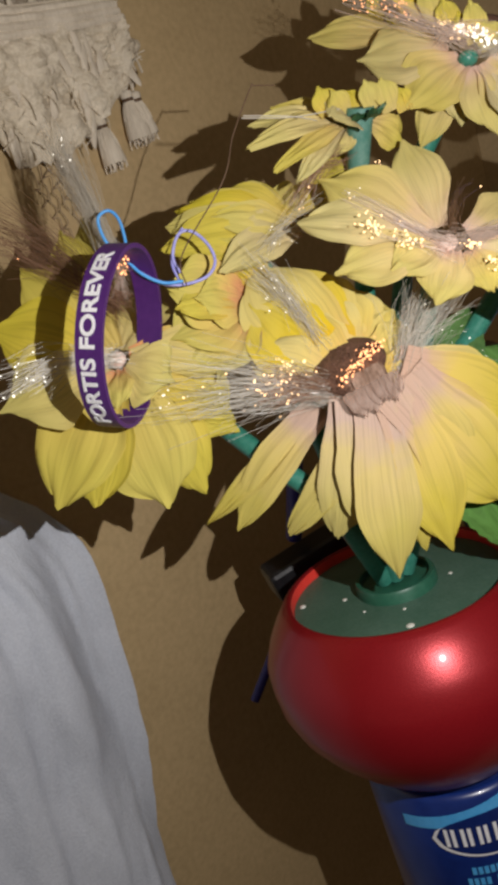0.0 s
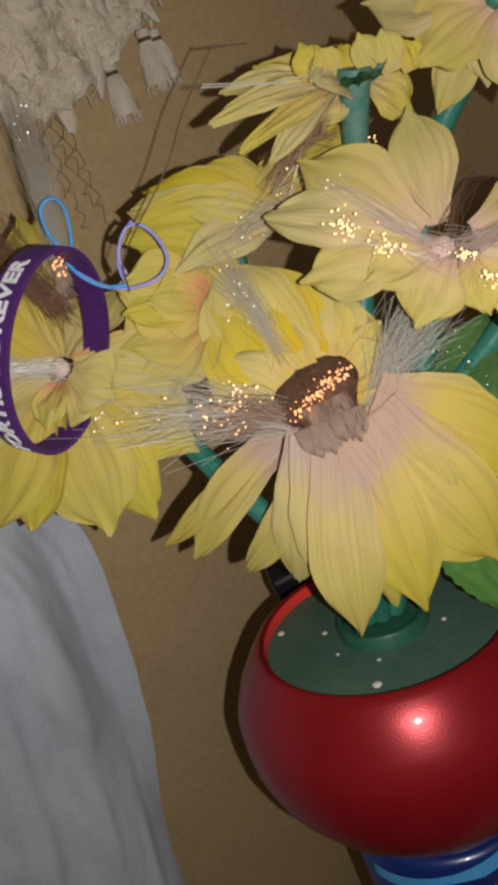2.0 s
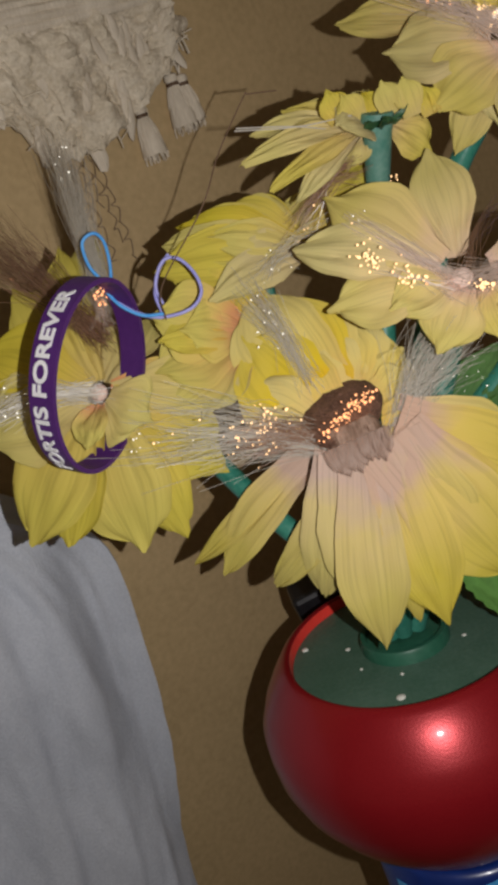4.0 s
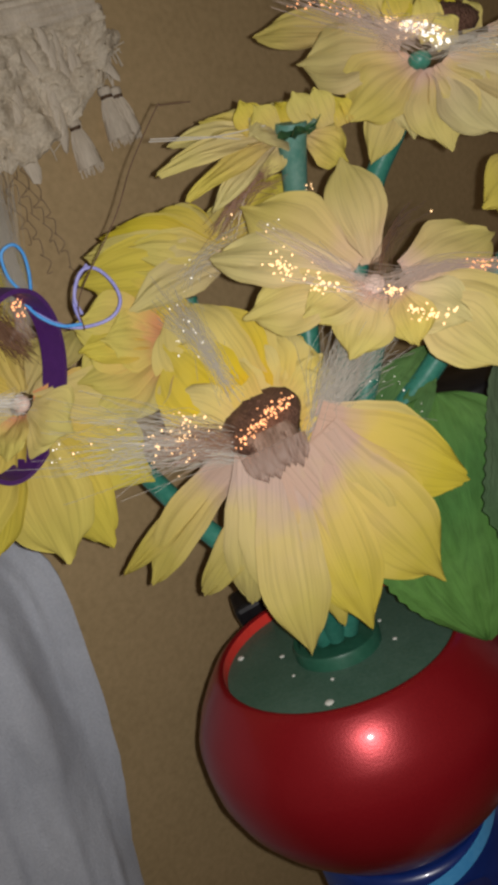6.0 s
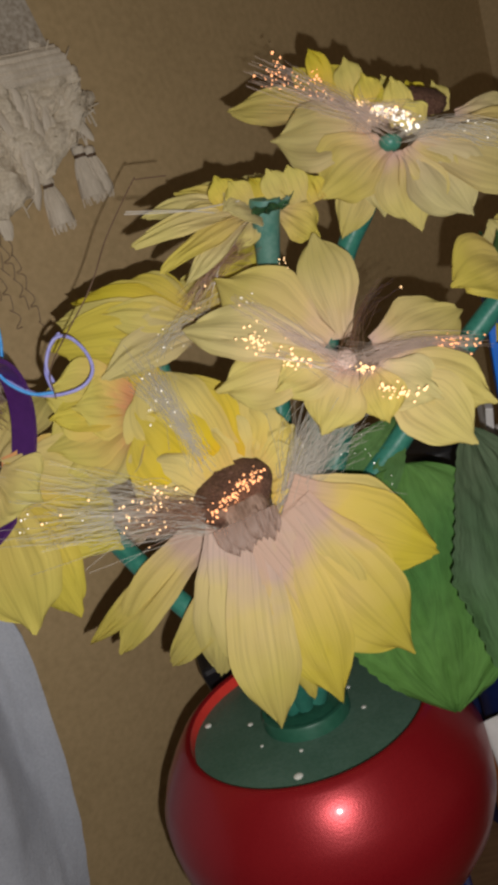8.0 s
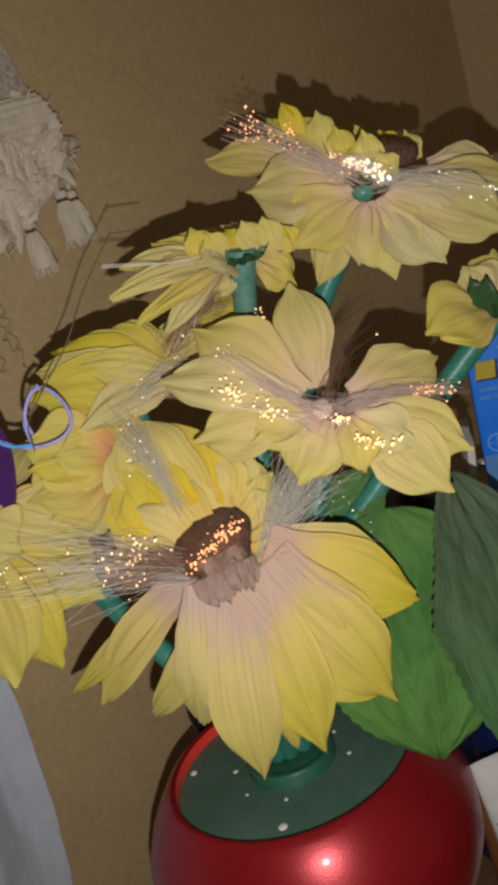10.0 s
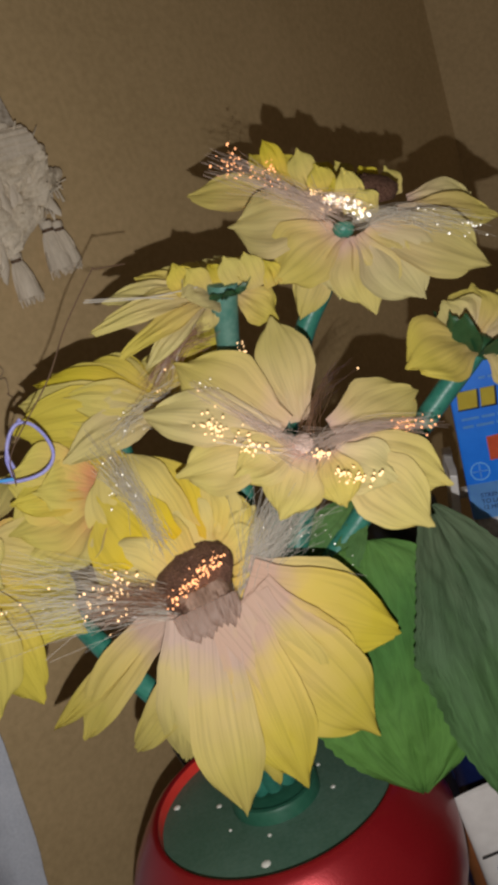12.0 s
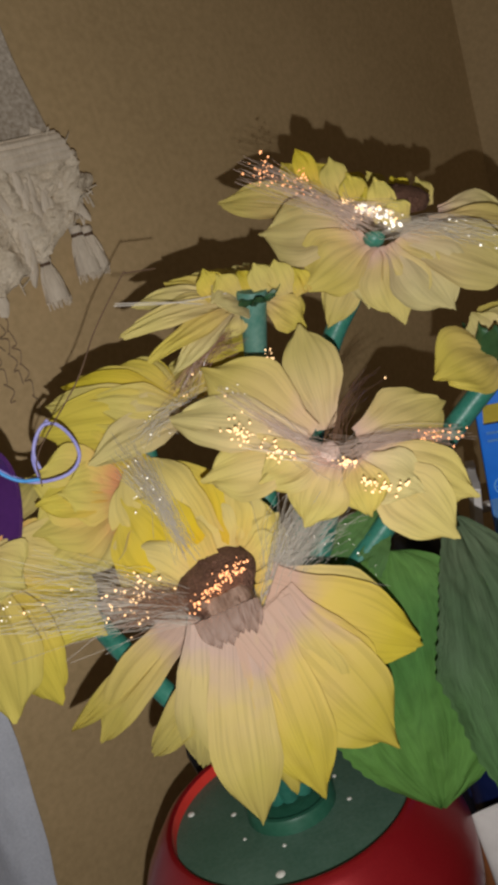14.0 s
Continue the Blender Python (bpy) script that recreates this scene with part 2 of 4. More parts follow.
def box(size, m, bevel=0.0):
    bm = bmesh.new()
    bmesh.ops.create_cube(bm, size=1.0, matrix=m @ Matrix.Diagonal((*size, 1)))
    if bevel:
        bmesh.ops.bevel(bm, geom=bm.edges[:], offset=bevel, segments=2, affect="EDGES", profile=0.5)
    return bm


def spline(points, n):
    """A smooth line of n points through the given ones."""
    p = [Vector(q) for q in points]
    p = [2 * p[0] - p[1]] + p + [2 * p[-1] - p[-2]]
    out = []
    for i in range(n):
        s = i / (n - 1) * (len(p) - 3)
        k = min(int(s), len(p) - 4)
        u, (a, b, c, d) = s - k, p[k:k + 4]
        out.append(0.5 * (2 * b + (c - a) * u + (2 * a - 5 * b + 4 * c - d) * u * u + (3 * b - a - 3 * c + d) * u ** 3))
    return out


def tube_into(bm, line, radius, sides=8, taper=1.0):
    side = None
    rings = []
    for i, p in enumerate(line):
        d = (line[min(i + 1, len(line) - 1)] - line[max(i - 1, 0)]).normalized()
        side = (d.orthogonal() if side is None else side - d * side.dot(d)).normalized()
        up = d.cross(side)
        r = radius * (1 + (taper - 1) * i / (len(line) - 1))
        rings.append([bm.verts.new(p + r * (math.cos(2 * math.pi * k / sides) * side + math.sin(2 * math.pi * k / sides) * up)) for k in range(sides)])
    for a, b in zip(rings, rings[1:]):
        for k in range(sides):
            bm.faces.new((a[k], a[(k + 1) % sides], b[(k + 1) % sides], b[k]))
    bm.faces.new(list(reversed(rings[0])))
    bm.faces.new(rings[-1])


def tube(points, radius, n=24, sides=12, taper=1.0):
    bm = bmesh.new()
    tube_into(bm, spline(points, n), radius, sides, taper)
    return bm


def petal_mesh(start, end, width, arch, up, rng, cols=15, rows=20, leaf=False, thick=0.00022, blunt=0.66, root=0.34, peak=0.34):
    """A pleated fabric petal from start to end that bows towards up by arch times its length."""
    a, b = Vector(start), Vector(end)
    chord = b - a
    length = chord.length
    d = chord.normalized()
    bow = (Vector(up) - d * d.dot(Vector(up)))
    bow = bow.normalized() if bow.length > 1e-4 else d.orthogonal().normalized()
    side = d.cross(bow)
    mid = a + chord * 0.5 + bow * (1.4 * arch * length)
    phase, ruffle, skew = rng.uniform(0, 6.3), rng.uniform(0.6, 1.4), rng.uniform(-0.04, 0.04)
    pleats = rng.choice((3, 4, 5))
    seed_at = rng.uniform(0, 50)
    bm = bmesh.new()
    uv = bm.loops.layers.uv.new("petal")
    where, grid_rows, heights = {}, [], []
    blunt = blunt if leaf else blunt + rng.uniform(-0.26, -0.10)
    end_width, point, teeth = rng.uniform(0.16, 0.34), rng.uniform(0.10, 0.24), rng.uniform(1.0, 1.8)
    for j in range(rows):
        v = math.sin(0.5 * math.pi * (j / (rows - 1)) ** 0.85) if not leaf else j / (rows - 1)
        p = (1 - v) ** 2 * a + 2 * v * (1 - v) * mid + v * v * b
        if leaf:
            half = width / 2 * (0.03 + 0.97 * min(1.0, v / peak) ** (0.55 + 0.8 * (peak - 0.34)) * (1 - max(0.0, (v - peak) / (1 - peak)) ** blunt))
        else:
            k = min(1.0, v / 0.55)
            k = k * k * (3 - 2 * k)
            s = max(0.0, (v - blunt) / (1 - blunt))
            half = width / 2 * (root * (1 - k) + k) * (1 - (1 - end_width) * s ** 2.0)
        row = []
        for i in range(cols):
            u = 2 * i / (cols - 1) - 1
            edge = 1 + (0.04 * math.sin(7 * v + phase + 3 * u) + 0.022 * math.sin(21 * v + 2 * phase)) * abs(u)
            crease = (0.0026 if leaf else 0.0016) * noise.noise(Vector((u * 2.5, v * 3, seed_at))) + 0.0006 * noise.noise(Vector((u * 8, v * 5, seed_at)))
            if leaf:
                edge = 1 + abs(u) ** 4 * (0.045 * (2 * abs((24 * v + (0.3 if u > 0 else 0)) % 1.0 - 0.5) - 0.5) + 0.05 * noise.noise(Vector((v * 6, u, seed_at))))
            pleat = 0.010 * width * math.cos(math.pi * pleats * u + phase) * math.sin(math.pi * (0.15 + 0.75 * v)) * (0.4 if leaf else 1)
            cup = 0.04 * width * u * u * (1 - 0.7 * v)
            wave = 0.026 * width * ruffle * abs(u) ** 1.5 * math.sin(7 * v + phase + 1.5 * u)
            q = p + side * (u * half * edge + skew * length * math.sin(math.pi * v)) + bow * ((pleat + cup + wave) * min(1.0, 2.4 * half / width) + crease)
            if not leaf:
                notch = abs(2 * ((teeth * u + phase) % 1.0) - 1)
                q += d * width * v ** 5 * (0.03 - point * abs(u - 0.3 * skew) ** 1.15 - 0.07 * notch * (0.25 + 0.75 * abs(u)))
            if leaf:
                q -= bow * 0.0014 * math.exp(-(u / 0.07) ** 2)
                q += bow * (0.0011 * noise.noise(Vector((u * 5, v * 9, phase))) + 0.0007 * noise.noise(Vector((u * 9 + v * 8, v * 17, phase))))
            row.append(q)
        grid_rows.append(row)
        heights.append(v)
    rings = []
    for j, row in enumerate(grid_rows):
        top = [bm.verts.new(q + bow * thick / 2) for q in row]
        under = [bm.verts.new(q - bow * thick / 2) for q in row]
        for i in range(cols):
            where[top[i]] = where[under[i]] = (i / (cols - 1), heights[j])
        rings.append(top + under[::-1])
    n = 2 * cols
    for p, q in zip(rings, rings[1:]):
        for i in range(n):
            bm.faces.new((p[i], p[(i + 1) % n], q[(i + 1) % n], q[i]))
    for ring in (rings[0], rings[-1]):
        for i in range(cols - 1):
            bm.faces.new((ring[i], ring[i + 1], ring[n - 2 - i], ring[n - 1 - i]))
    bmesh.ops.recalc_face_normals(bm, faces=bm.faces[:])
    off = rng.uniform(0, 9)
    for f in bm.faces:
        for l in f.loops:
            l[uv].uv = (where[l.vert][0] + off, where[l.vert][1])
    return bm


def fibres(parent, start, end, spread, count, seed, mat, tips, tip_range=(0.55, 1.0), droop=0.006, gauge=0.000085, tip_size=0.00046, root=0.003, tip_share=1.0):
    """A fan of optical fibres, with a glowing end on many of them."""
    rng = random.Random(seed)
    a, b = Vector(start), Vector(end)
    bm, tm = bmesh.new(), bmesh.new()

    def jitter(r):
        return Vector((rng.gauss(0, r), rng.gauss(0, r), rng.gauss(0, r)))

    for _ in range(int(count * 2.2)):
        far = a + (b - a) * rng.uniform(*tip_range) + jitter(spread)
        mid = (a + far) / 2 + Vector((0, 0, rng.uniform(0.2, 1.0) * droop)) + jitter(spread * 0.35)
        line = spline((a + jitter(root), mid, far), 8)
        tube_into(bm, line, gauge, 3)
        if rng.random() < tip_share * 0.22:
            bmesh.ops.create_icosphere(tm, subdivisions=1, radius=tip_size * rng.uniform(0.5, 1.25), matrix=Matrix.Translation(far))
    ob = tagged(part("fibre_bundle", bm, mat, parent, "fan of thin clear optical fibres"), kind="stuff")
    tagged(part("glowing_tips", tm, tips, ob, "glowing fibre ends", False), kind="stuff")
    return ob


def glints(parent, p0, p1, jitter, count, seed, mat, size=0.0006):
    """Glowing fibre ends strewn along a line."""
    rng = random.Random(seed)
    p0, p1 = Vector(p0), Vector(p1)
    bm = bmesh.new()
    knots = [rng.random() for _ in range(max(3, count // 6))]
    for _ in range(count):
        p = p0.lerp(p1, min(1.0, max(0.0, rng.choice(knots) + rng.gauss(0, 0.035)))) + Vector((rng.gauss(0, jitter), rng.gauss(0, jitter * 0.5), rng.gauss(0, jitter)))
        m = Matrix.Translation(p) @ Euler((rng.uniform(0, 3), rng.uniform(0, 3), 0)).to_matrix().to_4x4() @ Matrix.Diagonal((rng.uniform(0.5, 1.6), 1, 1, 1))
        bmesh.ops.create_icosphere(bm, subdivisions=1, radius=size * rng.uniform(0.3, 0.9), matrix=m)
    return tagged(part("glowing_tips", bm, mat, parent, "glowing fibre ends", False), kind="stuff")


# ---- the room ----
YAW = radians(41)
ALONG, OUT = Vector((math.cos(YAW), math.sin(YAW), 0)), Vector((math.sin(YAW), -math.cos(YAW), 0))
FOOT = Vector((-0.0359, 0.2524, 0))
CORNER = FOOT + ALONG * 0.4492
FLOOR_Z, TOP_Z = -0.78, 1.65
SPAN = 1.26


def on_wall(s, z, out=0.0):
    """A place on the back wall, scaled by SPAN about the camera to keep its view: along it, up it and so far in front
    of it.
    """
    return FOOT + (ALONG * s + OUT * out + Vector((0, 0, z))) * SPAN + Vector((0, 0, -0.0980))


def slab(name, a, b, outward, thick, z0, z1, mat, label):
    bm = bmesh.new()
    n, m = 24, 24
    a, b, outward = Vector(a), Vector(b), Vector(outward)
    ring = [a, b, b - outward * thick, a - outward * thick]
    low = [bm.verts.new((p.x, p.y, z0)) for p in ring]
    high = [bm.verts.new((p.x, p.y, z1)) for p in ring]
    bm.faces.new(low[::-1])
    bm.faces.new(high)
    for k in range(4):
        bm.faces.new((low[k], low[(k + 1) % 4], high[(k + 1) % 4], high[k]))
    bmesh.ops.recalc_face_normals(bm, faces=bm.faces[:])
    return tagged(part(name, bm, mat, None, "", False), label, "wall", "", "structure")


far = 2.6
slab("wall_north", CORNER - ALONG * far, CORNER + ALONG * 0.1, OUT, 0.1, FLOOR_Z, TOP_Z, WALL, "tan painted wall behind the flowers")
EAST = Matrix.Rotation(radians(30), 3, "Z")
slab("wall_east", CORNER, CORNER + EAST @ OUT * far, EAST @ -ALONG, 0.1, FLOOR_Z, TOP_Z, WALL, "tan painted wall beside the medicine box")
room = pose(0, 0, 0, 0, 0, 41)
middle = CORNER - ALONG * far / 2 + OUT * far / 2
tagged(part("floor", box((7.0, 7.0, 0.05), Matrix.Translation(middle + Vector((0, 0, FLOOR_Z - 0.025))) @ room), FLOORING, None, "", False), "brown carpeted floor", "floor", "", "structure")

# ---- the side table ----
TABLE_Z = -0.0585
table = thing("side_table", "dark wooden side table under the flower lamp", "table")
centre = FOOT + ALONG * 0.085 + OUT * 0.305
part("tabletop", box((0.50, 0.32, 0.022), Matrix.Translation(centre + Vector((0, 0, TABLE_Z - 0.011))) @ room, 0.003), WOOD, table, "", False)
for sx in (-1, 1):
    for sy in (-1, 1):
        p = centre + ALONG * sx * 0.22 + OUT * sy * 0.13
        height = TABLE_Z - 0.022 - FLOOR_Z
        part("leg", box((0.035, 0.035, height), Matrix.Translation(p + Vector((0, 0, FLOOR_Z + height / 2))) @ room, 0.003), WOOD, table, "", False)

# ---- the blue cream jar ----
JAR = Vector((0.0035, 0.0278, TABLE_Z))
jar = thing("cream_jar", "deep blue plastic cream jar under the red vase", "jar")
part("body", lathe([(0.03852, 0), (0.04387, 0.00214), (0.04601, 0.00642), (0.04601, 0.12091), (0.04387, 0.12305), (0.04173, 0.12359)], JAR), BLUE_JAR, jar)
part("lid", lathe([(0.04066, 0.12391), (0.0428, 0.12433), (0.0428, 0.12733), (0.04173, 0.12797), (0.03852, 0.1284)], JAR), BLUE_JAR, jar, "smooth blue screw lid")


def jar_patch(a0, a1, z0, z1, r, name, mat, shape=None, label=""):
    """A thin print on the jar's side; shape gives the print's lower and upper edge along it."""
    bm = bmesh.new()
    rows = [[], []]
    for k in range(25):
        u = k / 24
        ang = radians(a0 + (a1 - a0) * u)
        lo, hi = shape(u) if shape else (0, 1)
        for row, f in zip(rows, (lo, hi)):
            row.append(JAR + Vector((r * math.cos(ang), r * math.sin(ang), z0 + (z1 - z0) * f)))
    grid(bm, rows)
    bmesh.ops.recalc_face_normals(bm, faces=bm.faces[:])
    bmesh.ops.solidify(bm, geom=bm.faces[:], thickness=0.0001)
    return part(name, bm, mat, jar, label, False)


def oval(u):
    h = 0.5 * math.sqrt(max(0.0, 1 - (2 * u - 1) ** 2))
    return 0.5 - h, 0.5 + h


jar_patch(-142, -24, 0.0856, 0.1284, 0.04644, "label_swoosh", LIGHT_BLUE, lambda u: (0.40 + 0.46 * u ** 1.2, 0.56 + 0.50 * u ** 1.1), "light blue curved stripe")
jar_patch(-126, -50, 0.0856, 0.11128, 0.04665, "logo_rim", WHITE_INK, oval, "white rim round the oval")
jar_patch(-123, -49, 0.08688, 0.11288, 0.04687, "logo_oval", BLUE_JAR, oval, "dark blue oval")
for k in range(6):
    a0 = -118 + 9.5 * k
    jar_patch(a0, a0 + 2.2, 0.09416, 0.1054, 0.04708, "logo_bar", WHITE_INK)
    jar_patch(a0 + 4, a0 + 6.2, 0.09416, 0.1054, 0.04708, "logo_bar", WHITE_INK)
for z, a0, words in ((0.0745, -108, (7, 5)), (0.0672, -112, (4, 6, 5))):
    at_angle = a0
    for n in words:
        for k in range(n):
            jar_patch(at_angle, at_angle + 2.6, z, z + 0.0048, 0.04665, "print_bar", LIGHT_BLUE)
            at_angle += 3.6
        at_angle += 3

# ---- the flower lamp ----
lamp = thing("fibre_optic_flower_lamp", "red vase lamp with yellow fabric sunflowers and glowing fibres", "lamp")
POT = Vector((0.0014, 0.0347, 0.1534))
TILT = Vector((0.015, 0.12, 1.0)).normalized()
profile = [(0.03354, -0.08721), (0.04025, -0.08774), (0.04584, -0.08453), (0.05312, -0.07704), (0.06206, -0.06634), (0.06877, -0.05564),
           (0.07246, -0.04494), (0.07324, -0.03531), (0.0729, -0.02568), (0.06869, -0.01605), (0.06309, -0.00749), (0.05778, -0.00055),
           (0.05511, 0.00148), (0.05382, 0.00201), (0.05307, 0.0018), (0.05254, 0.00105)]
part("vase", lathe(profile, POT, TILT, 96, True), RED, lamp, "glossy dark red rounded vase")
part("rim", lathe([(0.05214, -0.0048), (0.05234, -0.0026), (0.05254, 0.00105)], POT, TILT, 96, True), LIT_RIM_RED, lamp, "inner rim, light through the wall painted as brighter red")
part("top_plate", lathe([(0.052, -0.00642), (0.052, -0.00385), (0.0321, -0.00321), (0.0198, -0.00321)], POT, TILT, 96), GREEN_PLATE, lamp, "dusty green round plate")
part("socket", lathe([(0.0198, -0.00535), (0.0198, 0.00128), (0.01905, 0.00278), (0.01712, 0.00278), (0.01659, 0), (0.00428, -0.00107)], POT, TILT, 48), SOCKET, lamp, "green raised ring in the plate")
turn = Vector((0, 0, 1)).rotation_difference(TILT)
# glints on the plate, put in as pale discs
for x, y, s in ((-0.0465, 0.0111, 2.0), (-0.0262, 0.0029, 1.7), (-0.0208, -0.0152, 1.0), (-0.0041, -0.025, 1.2), (-0.0062, -0.0401, 2.4), (0.0202, 0.0118, 1.3), (0.0249, -0.0064, 1.5), (-0.0121, -0.0015, 0.9)):
    p = POT + turn @ Vector((x, y, -0.0036))
    bm = lathe([(s / 1250, 0), (s / 1250, 0.0003), (s / 2000, 0.0008)], p, TILT, 12)
    part("glint_dot", bm, PALE_GLINT, lamp, "small pale disc painted in for a glint")

ROOT = POT + Vector((0, 0, 0.002))


def flower(name, centre, axis, outer, inner, mat, inner_mat, seed, calyx=None, broad=1.4, face=None, ring=0.005, root=0.34, core=1.0):
    """A sunflower of fabric petals. Rows, set to fit the camera's view: the tip from the centre, the width
    (millimetres), the bow, and the foot where it is not the centre.
    """
    rng = random.Random(seed)
    c, ax = Vector(centre), Vector(axis).normalized()
    turned = Vector(face or axis).normalized()
    bm = lathe([(r * core, h * core) for r, h in ((0.003, -0.006), (0.006, -0.004), (0.0075, 0.0), (0.006, 0.003), (0.002, 0.004))], c, ax, 20)
    head = part(name, bm, calyx or CALYX, lamp, "yellow fabric sunflower head")
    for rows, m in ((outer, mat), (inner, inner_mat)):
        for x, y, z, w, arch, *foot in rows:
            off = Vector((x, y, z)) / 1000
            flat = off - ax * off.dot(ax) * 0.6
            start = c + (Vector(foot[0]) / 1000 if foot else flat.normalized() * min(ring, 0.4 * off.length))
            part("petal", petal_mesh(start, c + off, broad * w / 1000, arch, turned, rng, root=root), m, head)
    return head


def seeds(head, centre, axis, radius, seed):
    """The dark domed middle with its small seeds."""
    rng = random.Random(seed)
    ax = Vector(axis).normalized()
    q = Vector((0, 0, 1)).rotation_difference(ax)
    dome = lathe([(radius * 0.9, -0.003), (radius, 0), (radius * 0.94, 0.003), (radius * 0.75, 0.0055), (radius * 0.4, 0.007), (radius * 0.1, 0.0074)], centre, ax, 32)
    for _ in range(110):
        r, a = radius * math.sqrt(rng.random()) * 0.95, rng.uniform(0, 6.3)
        h = 0.0074 - 0.0060 * (r / radius) ** 2
        p = Vector(centre) + q @ Vector((r * math.cos(a), r * math.sin(a), h))
        bmesh.ops.create_icosphere(dome, subdivisions=1, radius=rng.uniform(0.0006, 0.0011), matrix=Matrix.Translation(p))
    return part("seed_head", dome, SEED, head, "brown seeded flower centre")


UP = (0, 0, 1)
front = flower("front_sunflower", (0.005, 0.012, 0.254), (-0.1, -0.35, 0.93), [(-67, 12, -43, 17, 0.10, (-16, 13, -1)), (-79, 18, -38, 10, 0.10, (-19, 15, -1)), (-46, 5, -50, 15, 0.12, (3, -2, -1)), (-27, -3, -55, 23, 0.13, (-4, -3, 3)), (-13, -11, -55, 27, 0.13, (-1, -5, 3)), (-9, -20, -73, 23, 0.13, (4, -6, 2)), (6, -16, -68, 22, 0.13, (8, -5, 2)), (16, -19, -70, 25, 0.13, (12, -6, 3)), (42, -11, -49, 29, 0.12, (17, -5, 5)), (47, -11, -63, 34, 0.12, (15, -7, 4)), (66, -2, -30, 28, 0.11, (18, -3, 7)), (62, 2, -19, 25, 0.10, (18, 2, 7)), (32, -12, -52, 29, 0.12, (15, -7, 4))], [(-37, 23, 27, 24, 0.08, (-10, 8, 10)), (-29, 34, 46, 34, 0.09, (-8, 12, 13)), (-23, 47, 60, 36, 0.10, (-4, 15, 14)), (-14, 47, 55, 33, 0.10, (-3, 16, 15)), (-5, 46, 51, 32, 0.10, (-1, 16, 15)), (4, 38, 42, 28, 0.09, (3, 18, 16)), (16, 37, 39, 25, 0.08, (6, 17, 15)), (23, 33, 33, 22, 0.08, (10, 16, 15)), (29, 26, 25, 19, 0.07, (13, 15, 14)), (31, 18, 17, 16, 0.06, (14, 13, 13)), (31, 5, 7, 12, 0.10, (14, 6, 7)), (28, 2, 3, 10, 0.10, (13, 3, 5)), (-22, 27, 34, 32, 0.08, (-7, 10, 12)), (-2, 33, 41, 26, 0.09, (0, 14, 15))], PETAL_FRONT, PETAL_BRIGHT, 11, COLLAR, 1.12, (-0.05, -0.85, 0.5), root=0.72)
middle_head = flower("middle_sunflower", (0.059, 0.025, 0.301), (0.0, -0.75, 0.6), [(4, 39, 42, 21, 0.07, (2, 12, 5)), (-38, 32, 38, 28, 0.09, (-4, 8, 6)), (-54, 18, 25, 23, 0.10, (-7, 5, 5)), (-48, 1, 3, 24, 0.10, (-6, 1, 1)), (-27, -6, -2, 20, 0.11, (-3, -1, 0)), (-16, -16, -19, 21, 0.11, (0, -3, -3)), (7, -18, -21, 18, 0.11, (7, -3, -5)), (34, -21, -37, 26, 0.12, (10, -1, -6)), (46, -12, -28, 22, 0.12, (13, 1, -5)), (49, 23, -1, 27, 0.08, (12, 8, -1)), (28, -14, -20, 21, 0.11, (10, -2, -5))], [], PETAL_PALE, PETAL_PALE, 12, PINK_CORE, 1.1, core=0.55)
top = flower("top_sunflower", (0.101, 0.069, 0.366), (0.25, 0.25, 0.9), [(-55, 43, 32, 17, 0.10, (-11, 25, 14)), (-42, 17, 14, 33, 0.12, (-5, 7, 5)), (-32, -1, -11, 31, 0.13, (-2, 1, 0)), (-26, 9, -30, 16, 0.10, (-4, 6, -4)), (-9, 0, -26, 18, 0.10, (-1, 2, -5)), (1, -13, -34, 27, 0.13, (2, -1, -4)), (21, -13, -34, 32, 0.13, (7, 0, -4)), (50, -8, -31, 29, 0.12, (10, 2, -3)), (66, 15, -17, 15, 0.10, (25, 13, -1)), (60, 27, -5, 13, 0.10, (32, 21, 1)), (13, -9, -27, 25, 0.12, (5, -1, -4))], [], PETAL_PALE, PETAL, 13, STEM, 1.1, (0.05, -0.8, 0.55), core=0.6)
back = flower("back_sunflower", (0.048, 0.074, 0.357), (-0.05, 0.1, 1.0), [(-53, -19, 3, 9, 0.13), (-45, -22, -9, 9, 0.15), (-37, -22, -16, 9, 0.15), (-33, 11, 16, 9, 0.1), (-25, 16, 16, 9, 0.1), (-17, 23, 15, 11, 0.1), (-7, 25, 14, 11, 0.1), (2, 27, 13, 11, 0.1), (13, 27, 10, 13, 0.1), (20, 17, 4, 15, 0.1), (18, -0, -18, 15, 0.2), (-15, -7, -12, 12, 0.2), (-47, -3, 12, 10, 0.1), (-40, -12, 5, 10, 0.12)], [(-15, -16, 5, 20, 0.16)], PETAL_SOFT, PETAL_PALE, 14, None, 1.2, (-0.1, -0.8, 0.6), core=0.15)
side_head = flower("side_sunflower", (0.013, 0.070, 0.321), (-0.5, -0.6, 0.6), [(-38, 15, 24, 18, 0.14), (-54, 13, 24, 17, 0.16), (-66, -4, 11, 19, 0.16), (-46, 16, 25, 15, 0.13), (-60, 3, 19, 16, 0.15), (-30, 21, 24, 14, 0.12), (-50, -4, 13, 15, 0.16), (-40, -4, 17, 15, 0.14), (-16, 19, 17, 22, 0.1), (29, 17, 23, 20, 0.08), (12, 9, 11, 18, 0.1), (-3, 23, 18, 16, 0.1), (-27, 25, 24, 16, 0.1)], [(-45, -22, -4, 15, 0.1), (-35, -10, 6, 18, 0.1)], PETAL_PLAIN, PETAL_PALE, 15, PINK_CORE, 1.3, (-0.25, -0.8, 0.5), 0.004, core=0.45)
